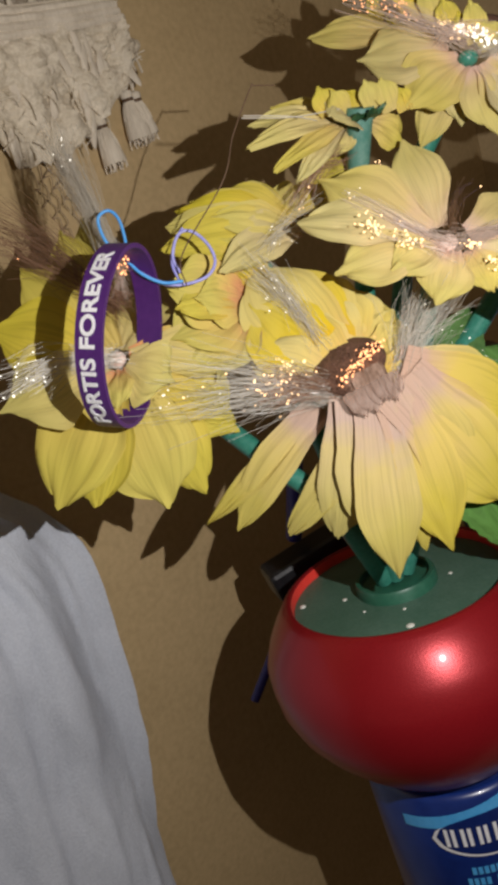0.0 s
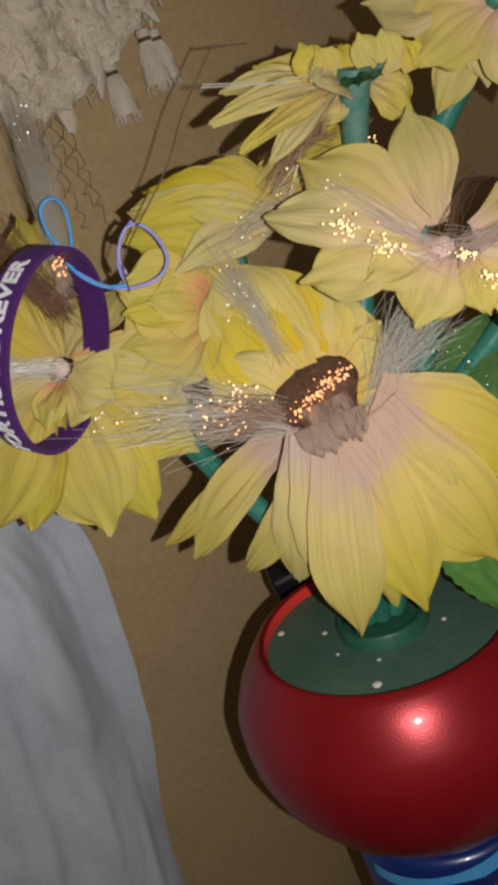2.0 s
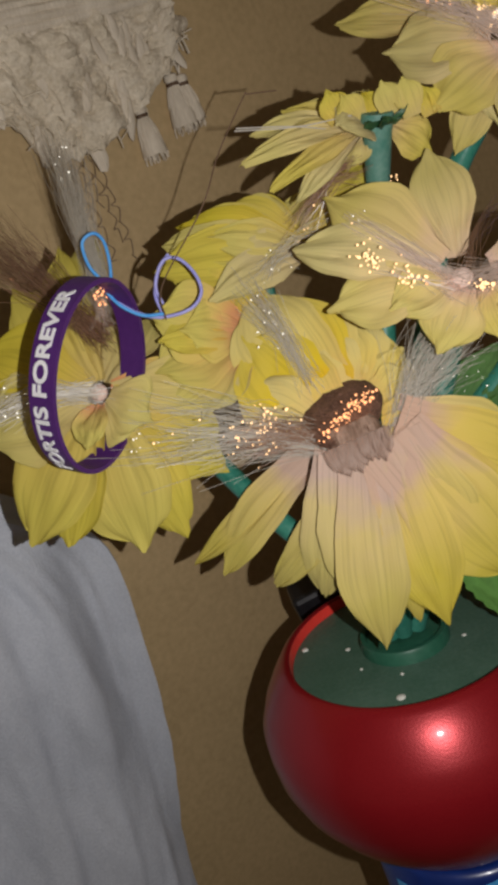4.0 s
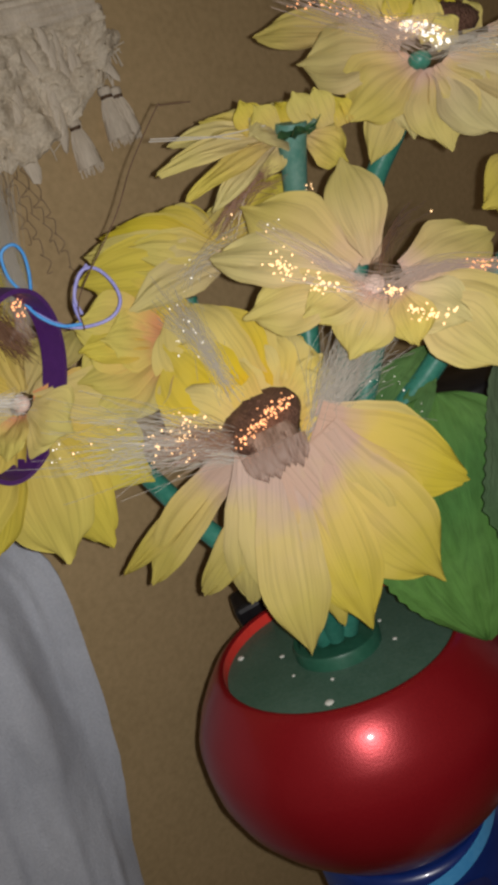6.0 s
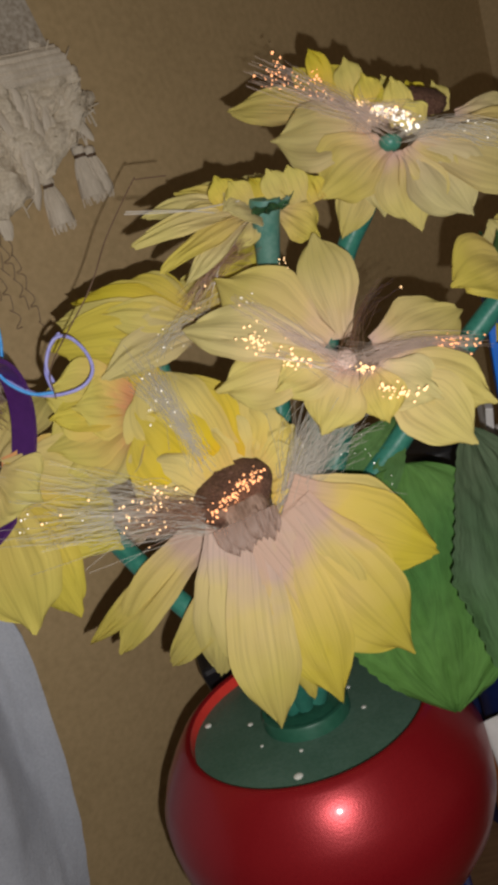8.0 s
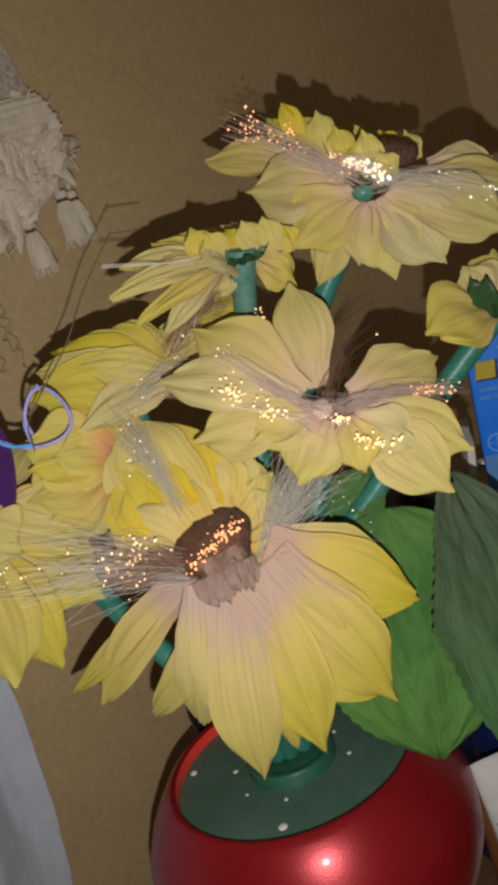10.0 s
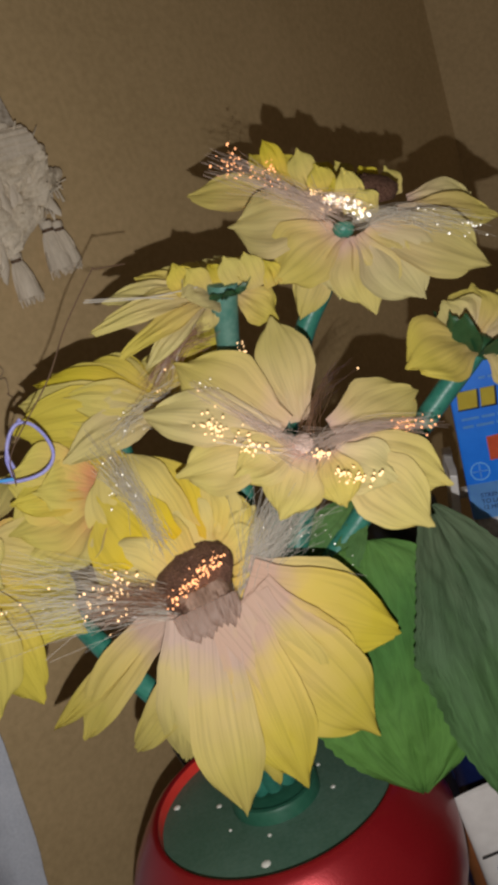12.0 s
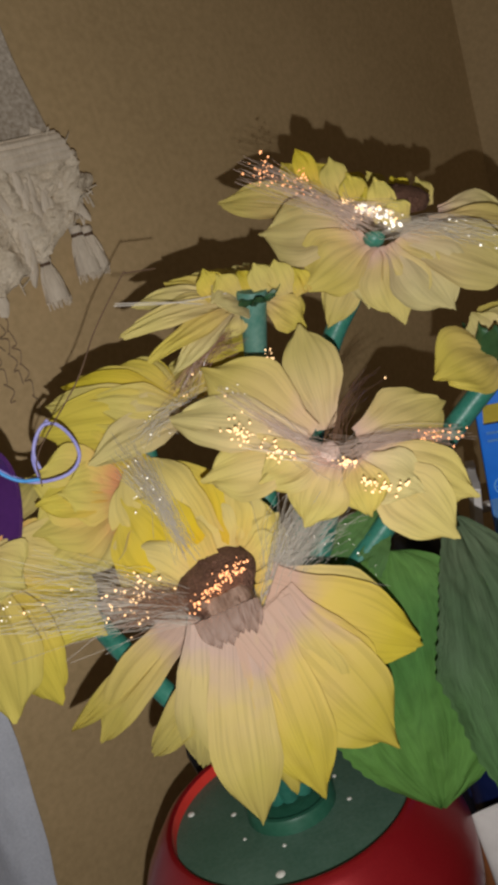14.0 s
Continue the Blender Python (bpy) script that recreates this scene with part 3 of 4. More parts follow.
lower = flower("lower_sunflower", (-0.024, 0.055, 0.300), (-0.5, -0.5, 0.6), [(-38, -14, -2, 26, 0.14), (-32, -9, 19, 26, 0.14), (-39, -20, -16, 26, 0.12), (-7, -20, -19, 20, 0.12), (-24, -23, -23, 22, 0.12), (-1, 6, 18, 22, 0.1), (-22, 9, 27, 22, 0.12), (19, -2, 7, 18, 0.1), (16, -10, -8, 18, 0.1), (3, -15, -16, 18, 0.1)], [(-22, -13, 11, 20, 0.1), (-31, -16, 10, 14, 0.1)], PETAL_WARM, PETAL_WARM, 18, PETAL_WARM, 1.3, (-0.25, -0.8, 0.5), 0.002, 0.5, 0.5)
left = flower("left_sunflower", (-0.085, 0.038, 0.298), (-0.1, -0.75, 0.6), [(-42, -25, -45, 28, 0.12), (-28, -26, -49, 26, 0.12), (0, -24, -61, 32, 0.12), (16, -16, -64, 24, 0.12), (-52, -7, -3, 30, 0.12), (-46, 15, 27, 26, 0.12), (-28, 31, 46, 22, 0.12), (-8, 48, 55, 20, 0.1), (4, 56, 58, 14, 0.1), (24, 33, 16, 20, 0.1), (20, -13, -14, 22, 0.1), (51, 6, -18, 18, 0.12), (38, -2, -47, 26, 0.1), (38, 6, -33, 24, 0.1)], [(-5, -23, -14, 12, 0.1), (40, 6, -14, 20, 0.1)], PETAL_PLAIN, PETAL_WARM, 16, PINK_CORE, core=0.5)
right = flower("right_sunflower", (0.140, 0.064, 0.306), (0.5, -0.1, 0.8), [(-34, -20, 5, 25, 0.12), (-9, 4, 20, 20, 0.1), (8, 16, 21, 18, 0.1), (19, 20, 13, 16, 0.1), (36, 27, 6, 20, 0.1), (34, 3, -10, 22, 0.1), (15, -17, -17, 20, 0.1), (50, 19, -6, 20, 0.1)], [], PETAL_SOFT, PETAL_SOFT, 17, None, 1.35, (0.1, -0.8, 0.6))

seeds(front, (0.0049, 0.0215, 0.2665), (-0.16, -0.30, 0.94), 0.0165, 1)
seeds(top, (0.114, 0.090, 0.376), (0.2, -0.1, 0.97), 0.0165, 2)
rng = random.Random(77)
for owner, p0, p1, n, rise, w in ((top, Vector((0.084, 0.083, 0.392)), Vector((0.113, 0.070, 0.366)), 7, 0.0145, 0.0110), (top, Vector((0.081, 0.111, 0.394)), Vector((0.131, 0.107, 0.370)), 7, 0.0120, 0.0100), (back, Vector((0.036, 0.066, 0.362)), Vector((0.068, 0.067, 0.354)), 6, 0.0125, 0.0110)):
    for k in range(n):
        p = p0.lerp(p1, (k + rng.uniform(-0.15, 0.15)) / (n - 1))
        tip = p + Vector((rng.gauss(-0.002, 0.001), rng.gauss(0.001, 0.002), rise * rng.uniform(0.75, 1.2)))
        part("floret", petal_mesh(p, tip, w * rng.uniform(0.8, 1.2), 0.1, (0.05, -0.9, 0.4), rng, 9, 10, root=0.7), PETAL_PLAIN, owner)

# stems
part("stem", tube((ROOT, (0.008, 0.016, 0.21), (0.006, 0.014, 0.250)), 0.0046, 20), STEM, lamp)
part("stem", tube((ROOT + Vector((0.002, 0.004, 0)), (0.030, 0.040, 0.225), (0.055, 0.058, 0.270), (0.060, 0.046, 0.291)), 0.0046, 24), STEM, lamp)
part("stem", tube((ROOT + Vector((0.004, 0.006, 0)), (0.030, 0.058, 0.235), (0.068, 0.082, 0.317), (0.089, 0.086, 0.345), (0.1005, 0.073, 0.3655)), 0.0046, 30), STEM, lamp)
part("stem", tube((ROOT + Vector((-0.002, 0.006, 0)), (0.020, 0.060, 0.235), (0.041, 0.075, 0.326), (0.0485, 0.0675, 0.358)), 0.0046, 30), STEM, lamp)
part("stem", tube((ROOT + Vector((-0.004, 0.004, 0)), (-0.012, 0.045, 0.23), (-0.014, 0.060, 0.28), (-0.012, 0.063, 0.312)), 0.0046, 24), STEM, lamp)
part("stem", tube((ROOT + Vector((-0.005, 0, 0)), (-0.020, 0.020, 0.210), (-0.0375, 0.032, 0.233), (-0.063, 0.056, 0.266), (-0.080, 0.062, 0.290)), 0.0046, 24), STEM, lamp)
part("stem", tube((ROOT + Vector((0.006, 0.002, 0)), (0.030, 0.028, 0.210), (0.051, 0.044, 0.238), (0.074, 0.054, 0.254), (0.109, 0.062, 0.281), (0.139, 0.064, 0.304)), 0.0048, 30), STEM, lamp)


def sepals(head, centre, axis, radius, length, seed, lift=0.45):
    """A small spiky green calyx under a flower head."""
    rng = random.Random(seed)
    ax = Vector(axis).normalized()
    q = Vector((0, 0, 1)).rotation_difference(ax)
    for k in range(9):
        a = 2 * math.pi * k / 9 + rng.uniform(-0.2, 0.2)
        out = q @ Vector((math.cos(a), math.sin(a), lift))
        c = Vector(centre)
        part("sepal", petal_mesh(c - ax * 0.004, c + out.normalized() * length * rng.uniform(0.8, 1.15), radius, 0.12, -ax, rng, 5, 8), CALYX, head)


sepals(right, (0.140, 0.064, 0.304), (0.5, 0.1, 0.8), 0.013, 0.024, 3)
part("calyx", lathe([(0.0047, -0.030), (0.0050, -0.018), (0.0056, -0.006), (0.0064, 0.000), (0.0060, 0.0015)], (0.0488, 0.0670, 0.3600), (0.22, -0.22, 0.95), 24), DUSTY_STEM, back, "dusty teal funnel calyx")
sepals(back, (0.0488, 0.0670, 0.3600), (0, -0.05, 1), 0.007, 0.0140, 4, 0.0)

# leaves
rng = random.Random(21)
part("leaf", petal_mesh((0.0720, 0.0460, 0.2462), (0.0617, 0.0012, 0.1585), 0.080, 0.08, (0.1, -0.85, 0.5), rng, 37, 120, True, blunt=3.8, peak=0.27), LEAF, lamp, "broad bright green fabric leaf")
part("leaf", petal_mesh((0.1018, 0.0496, 0.2510), (0.0928, -0.0189, 0.1500), 0.070, 0.09, (0.3, -0.8, 0.5), rng, 37, 120, True, blunt=1.5, peak=0.48), LEAF_DARK, lamp, "broad dull green fabric leaf")
part("leaf", petal_mesh((0.040, 0.042, 0.236), (0.077, 0.060, 0.262), 0.030, 0.08, (0, -0.8, 0.6), rng, 13, 40, True, blunt=2.0), LEAF, lamp, "small green fabric leaf")

# optical fibres
fibres(front, (-0.0010, 0.0145, 0.2568), (-0.065, 0.017, 0.282), 0.0080, 80, 31, FIBRE, TIP_WARM, (0.5, 1.12), tip_share=0.10, tip_size=0.0004)
fibres(front, (0.0008, 0.0145, 0.2569), (-0.030, 0.012, 0.272), 0.0042, 80, 32, FIBRE_BROWN, TIP_WARM, (0.7, 1.05), tip_size=0.0005, tip_share=0.5)
fibres(front, (-0.0023, 0.0281, 0.2790), (-0.0178, 0.0547, 0.3175), 0.0042, 60, 34, FIBRE, TIP_WHITE, (0.6, 1.05), tip_share=0.12, tip_size=0.0004)
fibres(front, (0.022, 0.014, 0.256), (0.058, 0.033, 0.284), 0.0075, 130, 35, FIBRE, TIP_WHITE, (0.55, 1.1), tip_share=0.1)
fibres(middle_head, (0.057, 0.022, 0.301), (0.027, 0.040, 0.332), 0.0018, 26, 36, FIBRE_PINK, TIP_WARM, (0.3, 1.05), droop=0.0, tip_share=0.35)
fibres(middle_head, (0.055, 0.018, 0.300), (0.030, 0.020, 0.315), 0.0014, 6, 37, FIBRE_PINK, TIP_ORANGE, (0.1, 1.1), droop=0.0, tip_size=0.0004, tip_share=0.3)
fibres(middle_head, (0.060, 0.020, 0.299), (0.107, 0.032, 0.291), 0.0020, 40, 38, FIBRE_PINK, TIP_ORANGE, (0.75, 1.05), tip_share=0.4, tip_size=0.0004)
fibres(middle_head, (0.060, 0.026, 0.302), (0.084, 0.057, 0.316), 0.0030, 13, 40, FIBRE_BROWN, TIP_WARM, (0.7, 1.05), tip_share=0.1)
fibres(top, (0.100, 0.062, 0.372), (0.061, 0.084, 0.406), 0.0035, 36, 41, FIBRE_PINK, TIP_ORANGE, (0.45, 1.05), droop=0.0, tip_size=0.0004, tip_share=0.5)
fibres(top, (0.092, 0.070, 0.379), (0.112, 0.060, 0.372), 0.0022, 46, 42, FIBRE_PINK, TIP_WARM, (0.1, 1.0), droop=0.003, tip_size=0.0007)
fibres(top, (0.106, 0.066, 0.368), (0.150, 0.061, 0.351), 0.0030, 26, 43, FIBRE, TIP_WHITE, (0.6, 1.05), tip_share=0.25)
fibres(back, (0.036, 0.066, 0.345), (0.004, 0.060, 0.330), 0.0025, 24, 44, FIBRE_BROWN, TIP_WARM, (0.6, 1.0), tip_share=0.15)
fibres(side_head, (-0.010, 0.055, 0.318), (0.028, 0.058, 0.332), 0.0030, 14, 45, FIBRE, TIP_WHITE, (0.2, 1.0), tip_share=0.2)
fibres(left, (-0.072, 0.050, 0.330), (-0.082, 0.106, 0.388), 0.0042, 120, 46, FIBRE, TIP_WHITE, (0.75, 1.1), tip_share=0.08)
fibres(left, (-0.076, 0.040, 0.318), (-0.118, 0.075, 0.366), 0.0075, 80, 47, FIBRE_BROWN, TIP_ORANGE, (0.6, 1.15), tip_share=0.12)
fibres(left, (-0.085, 0.034, 0.300), (-0.128, 0.022, 0.306), 0.0040, 50, 48, FIBRE, TIP_WHITE, (0.6, 1.1), tip_share=0.3)
fibres(left, (-0.074, 0.046, 0.322), (-0.068, 0.034, 0.337), 0.0018, 30, 49, FIBRE_PINK, TIP_ORANGE, (0.6, 1.0), tip_size=0.0005)
fibres(back, (0.040, 0.064, 0.360), (-0.003, 0.055, 0.372), 0.0003, 1, 50, FIBRE, TIP_WHITE, (0.98, 1.02), droop=0.0, tip_share=0.3, gauge=0.0003)

NECK_A, NECK_B = Vector((0.0068, 0.0149, 0.2655)), Vector((0.0084, 0.0115, 0.2535))
bm = bmesh.new()
tube_into(bm, [NECK_A.lerp(NECK_B, k / 19) for k in range(20)], 0.0104, 48, 1.0)
for v in bm.verts:
    p = NECK_A + (NECK_B - NECK_A) * ((v.co - NECK_A).dot(NECK_B - NECK_A) / (NECK_B - NECK_A).length_squared)
    v.co += (v.co - p) * (0.20 * noise.noise(Vector((v.co.x * 500, v.co.y * 500, v.co.z * 60))) + 0.06 * noise.noise(v.co * 900))
for k in range(9):
    u = k / 8
    tip = NECK_B + Vector((-0.008 + 0.018 * u, -0.0135, 0.003 * u - 0.002 + rng.gauss(0, 0.002)))
    part("collar_fringe", petal_mesh(NECK_A.lerp(NECK_B, 0.35) + Vector((-0.010 + 0.021 * u, -0.0105, 0.003 * u)), tip, rng.uniform(0.004, 0.0065), 0.1, (0, -0.85, 0.5), rng, 7, 9, root=0.9), FRINGE, front, "brownish fibre fringe")
part("fibre_collar", bm, COLLAR, front, "brown ribbed collar of fibres")
glints(front, (-0.003, 0.002, 0.267), (0.017, 0.011, 0.275), 0.0017, 103, 100, TIP_ORANGE, 0.0006)
glints(front, (-0.035, 0.015, 0.274), (-0.019, 0.015, 0.274), 0.004, 38, 101, TIP_WARM, 0.0007)
glints(front, (-0.072, 0.015, 0.283), (-0.037, 0.013, 0.269), 0.0035, 9, 102, TIP_WHITE, 0.00045)
glints(front, (-0.016, 0.045, 0.318), (-0.011, 0.037, 0.299), 0.0035, 12, 103, TIP_WHITE, 0.0005)
glints(front, (0.047, 0.035, 0.290), (0.058, 0.023, 0.253), 0.006, 12, 104, TIP_WHITE, 0.0004)
glints(middle_head, (0.026, 0.028, 0.322), (0.043, 0.017, 0.307), 0.0019, 60, 105, TIP_WARM, 0.00065)
glints(middle_head, (0.041, 0.016, 0.307), (0.068, 0.010, 0.298), 0.001, 35, 106, TIP_WARM, 0.0006)
glints(middle_head, (0.064, 0.008, 0.293), (0.078, 0.005, 0.288), 0.0016, 31, 107, TIP_WARM, 0.0008)
glints(middle_head, (0.092, 0.026, 0.295), (0.107, 0.030, 0.292), 0.0022, 31, 108, TIP_ORANGE, 0.00055)
glints(middle_head, (0.030, 0.044, 0.331), (0.037, 0.039, 0.321), 0.0015, 14, 109, TIP_WHITE, 0.00045)
glints(top, (0.061, 0.085, 0.406), (0.081, 0.079, 0.394), 0.0028, 60, 110, TIP_ORANGE, 0.0005)
glints(top, (0.080, 0.078, 0.393), (0.096, 0.070, 0.380), 0.0012, 21, 111, TIP_WARM, 0.00055)
glints(top, (0.096, 0.068, 0.380), (0.111, 0.061, 0.369), 0.0016, 52, 112, TIP_WHITE, 0.0009)
glints(top, (0.132, 0.070, 0.362), (0.152, 0.059, 0.348), 0.0022, 19, 113, TIP_WHITE, 0.00045)
glints(left, (-0.073, 0.020, 0.339), (-0.061, 0.045, 0.338), 0.0014, 23, 114, TIP_ORANGE, 0.0006)
glints(left, (-0.120, 0.020, 0.309), (-0.111, 0.023, 0.307), 0.003, 14, 115, TIP_WHITE, 0.0005)
glints(side_head, (-0.020, 0.053, 0.330), (0.002, 0.051, 0.317), 0.004, 6, 116, TIP_WHITE, 0.00045)
glints(back, (0.049, 0.059, 0.339), (0.050, 0.056, 0.328), 0.001, 11, 117, TIP_WARM, 0.0005)

# ---- the wristband and the cord ----
band = thing("wristband", "purple silicone wristband with white lettering hung on a flower", "wristband")
RING_C, RING_W = Vector((-0.0781, 0.0184, 0.3100)), 0.0110
TALL, DEEP = 0.0341, 0.0242
upright, w_dir = Vector((0.4008, 0.3115, 0.8616)).normalized(), Vector((0.2950, 0.8465, -0.4432)).normalized()
axis_b = w_dir.cross(upright).normalized()


def ring_point(a, r, h):
    """A place on the band, an oval sized to fit the camera's view: round it, out from it and across it."""
    return RING_C + upright * math.cos(a) * (TALL + r) + w_dir * math.sin(a) * (DEEP + r) + axis_b * h


bm = bmesh.new()
rings = []
for k in range(96):
    a = 2 * math.pi * k / 96
    sect = [(0, -1), (0, 1), (0.0018, 1), (0.0018, -1)]
    rings.append([bm.verts.new(ring_point(a, r, h * RING_W / 2)) for r, h in sect])
for k in range(96):
    p, q = rings[k], rings[(k + 1) % 96]
    for i in range(4):
        bm.faces.new((p[i], p[(i + 1) % 4], q[(i + 1) % 4], q[i]))
bmesh.ops.recalc_face_normals(bm, faces=bm.faces[:])
part("strap", bm, PURPLE, band, "", False)


def lettering(text, size, place, depth=0.0003, align="CENTER", bold=0.0002):
    """A mesh of built-in letters, bent by place(x, y, out)."""
    cu = bpy.data.curves.new("letters", "FONT")
    cu.body, cu.size, cu.extrude, cu.align_x, cu.align_y = text, size, depth, align, "CENTER"
    cu.offset = bold
    ob = new("letters", cu)
    me = bpy.data.meshes.new_from_object(ob.evaluated_get(bpy.context.evaluated_depsgraph_get()))
    bpy.data.objects.remove(ob)
    bm = bmesh.new()
    bm.from_mesh(me)
    bmesh.ops.subdivide_edges(bm, edges=[e for e in bm.edges if e.calc_length() > 0.002], cuts=1)
    for v in bm.verts:
        v.co = place(v.co.x, v.co.y, v.co.z)
    return bm


TEXT_AT = radians(-100)
part("lettering", lettering("FORTIS FOREVER", 0.0082, lambda x, y, z: ring_point(TEXT_AT + x * 35.0, 0.0019 + z, -y)), WHITE_INK, band, "white block lettering", False)

cord = thing("cord_loop", "thin blue and violet cord looped round the wristband", "cord")
part("strand", tube(((-0.066, 0.040, 0.332), (-0.060, 0.038, 0.325), (-0.051, 0.038, 0.319), (-0.039, 0.039, 0.318), (-0.033, 0.042, 0.322), (-0.033, 0.044, 0.329), (-0.037, 0.046, 0.336), (-0.042, 0.046, 0.338), (-0.046, 0.044, 0.335), (-0.049, 0.042, 0.329), (-0.048, 0.040, 0.323)), 0.0007, 40, 8), CORD, cord)
part("strand", tube(((-0.065, 0.041, 0.330), (-0.059, 0.039, 0.323), (-0.050, 0.039, 0.319), (-0.050, 0.042, 0.327), (-0.046, 0.045, 0.335), (-0.041, 0.048, 0.339)), 0.0007, 40, 8), CORD, cord)
part("strand", tube(((-0.069, 0.050, 0.336), (-0.073, 0.052, 0.344), (-0.073, 0.055, 0.353), (-0.068, 0.057, 0.355), (-0.065, 0.056, 0.351), (-0.065, 0.053, 0.343), (-0.067, 0.049, 0.334)), 0.0007, 40, 8), CORD_BLUE, cord)
part("strand", tube(((-0.067, 0.039, 0.335), (-0.063, 0.037, 0.328), (-0.056, 0.036, 0.322), (-0.048, 0.036, 0.320)), 0.0007, 40, 8), CORD_BLUE, cord)

part("thread", tube(((-0.0475, 0.033, 0.318), (-0.045, 0.036, 0.330), (-0.0208, 0.0314, 0.3517), (-0.0102, 0.0425, 0.3666), (0.0038, 0.0548, 0.3818), (0.0058, 0.0565, 0.3822), (0.0156, 0.0650, 0.3804)), 0.00028, 60, 6), THREAD, cord, "thin dark brown thread")

# ---- the cloth and the wall hanging ----
def sheet(name, s0, s1, z0, z1, out, fold, mat, label, category, edge=None, cols=70, rows=70, seed=0, pleat=0.0012):
    """Cloth that hangs flat before the back wall, with soft folds."""
    rng = random.Random(seed)
    ph = [rng.uniform(0, 6.3) for _ in range(4)]
    bm = bmesh.new()
    lines = []
    for j in range(rows):
        v = j / (rows - 1)
        row = []
        for i in range(cols):
            u = i / (cols - 1)
            s, z = s0 + (s1 - s0) * u, z0 + (z1 - z0) * v
            if edge:
                s += edge(v) * u
            f = fold * (math.sin(70 * s + 5 * z + ph[0]) + 0.5 * math.sin(150 * s - 9 * z + ph[1]) + 0.35 * math.sin(31 * z + 40 * s + ph[2]))
            f += fold * 0.9 * noise.noise(Vector((s * 40, z * 14, seed))) + fold * 0.45 * noise.noise(Vector((s * 190 + z * 40, z * 22, seed + 9))) + fold * 0.25 * noise.noise(Vector((s * 150, z * 60, seed + 5)))
            hem = s1 + (edge(v) if edge else 0) - s
            f += pleat * math.tanh(2.2 * math.sin(hem * 205 + 1.6 * noise.noise(Vector((z * 5, seed, 0))) + 0.9 * noise.noise(Vector((s * 30, z * 11, 2)))))
            f -= pleat * 1.6 * (0.5 - 0.5 * math.tanh((hem - 0.011 - 0.003 * math.sin(9 * z)) / 0.0012))
            row.append(on_wall(s, z, out + f))
        lines.append(row)
    grid(bm, lines)
    bmesh.ops.recalc_face_normals(bm, faces=bm.faces[:])
    bmesh.ops.solidify(bm, geom=bm.faces[:], thickness=0.0012)
    return tagged(part(name, bm, mat), label, category)


def cloth_edge(v):
    """How far the cloth's free edge draws back along its height."""
    return float(np.interp(0.99 * v - 0.70, (-0.70, 0.04, 0.10, 0.15, 0.20, 0.22, 0.235, 0.25, 0.29), (-0.16, -0.034, -0.017, -0.007, -0.001, 0.0, -0.004, -0.012, -0.05)))


sheet("hanging_cloth", -0.62, -0.130, -0.70, 0.290, 0.014, 0.0050, SHEET, "blue-grey cotton cloth hanging in soft folds on the wall", "cloth", cloth_edge, 260, 120, 3)

hanging = thing("wall_hanging", "beige knotted yarn wall hanging with tassels", "wall hanging")
rng = random.Random(8)


def fringe_foot(s):
    """The height at which the knotted fringe ends, along the wall."""
    return float(np.interp(s, (-0.30, -0.104, -0.090, -0.085, -0.058, -0.032, -0.014, 0.002), (0.405, 0.408, 0.402, 0.386, 0.386, 0.398, 0.410, 0.424)))


bm = bmesh.new()
lines = []
for j in range(70):
    v = j / 69
    row = []
    for i in range(150):
        u = i / 149
        s = -0.30 + (0.303 - 0.007 * v) * u + 0.003 * math.sin(11 * v) * u
        foot = fringe_foot(s) + 0.003 * noise.noise(Vector((s * 300, 0, 2)))
        z = foot + (0.442 - foot) * v
        bump = 0.0060 * noise.noise(Vector((s * 55, z * 55, 1))) + 0.0026 * noise.noise(Vector((s * 170, z * 130, 4))) + 0.0035 * noise.noise(Vector((s * 150 + z * 60, z * 24, 11))) + 0.002 * noise.noise(Vector((s * 420, z * 420, 7)))
        row.append(on_wall(s, z, 0.0095 + bump))
    lines.append(row)
grid(bm, lines)
bmesh.ops.recalc_face_normals(bm, faces=bm.faces[:])
bmesh.ops.solidify(bm, geom=bm.faces[:], thickness=0.002)
part("knotted_fringe", bm, KNIT, hanging, "crumpled knotted yarn")
bm = bmesh.new()
lines = []
for j in range(40):
    v = j / 39
    lines.append([on_wall(-0.30 + (0.2925 - 0.0055 * min(1.0, v / 0.09) - 0.004 * v) * i / 59, 0.447 + 0.34 * v, 0.007 + 0.003 * noise.noise(Vector((i * 0.12, v * 7, 3)))) for i in range(60)])
grid(bm, lines)
bmesh.ops.recalc_face_normals(bm, faces=bm.faces[:])
bmesh.ops.solidify(bm, geom=bm.faces[:], thickness=0.0015)
hem = bmesh.new()
lines = []
for j in range(24):
    v = j / 23
    lines.append([on_wall(-0.30 + (0.297 - 0.005 * v) * i / 119, 0.4362 + 0.0125 * v + 0.0006 * math.sin(i * 0.11), 0.0125 + 0.0016 * math.sin(math.pi * v) + 0.0005 * math.sin(26 * v) + 0.0009 * noise.noise(Vector((i * 0.4, v * 5, 6)))) for i in range(120)])
grid(hem, lines)
bmesh.ops.recalc_face_normals(hem, faces=hem.faces[:])
bmesh.ops.solidify(hem, geom=hem.faces[:], thickness=0.0012)
part("hem_band", hem, YARN, hanging, "plain beige hem band")
part("woven_panel", bm, TAPESTRY, hanging, "brown woven picture cloth with white patches")
bm = bmesh.new()
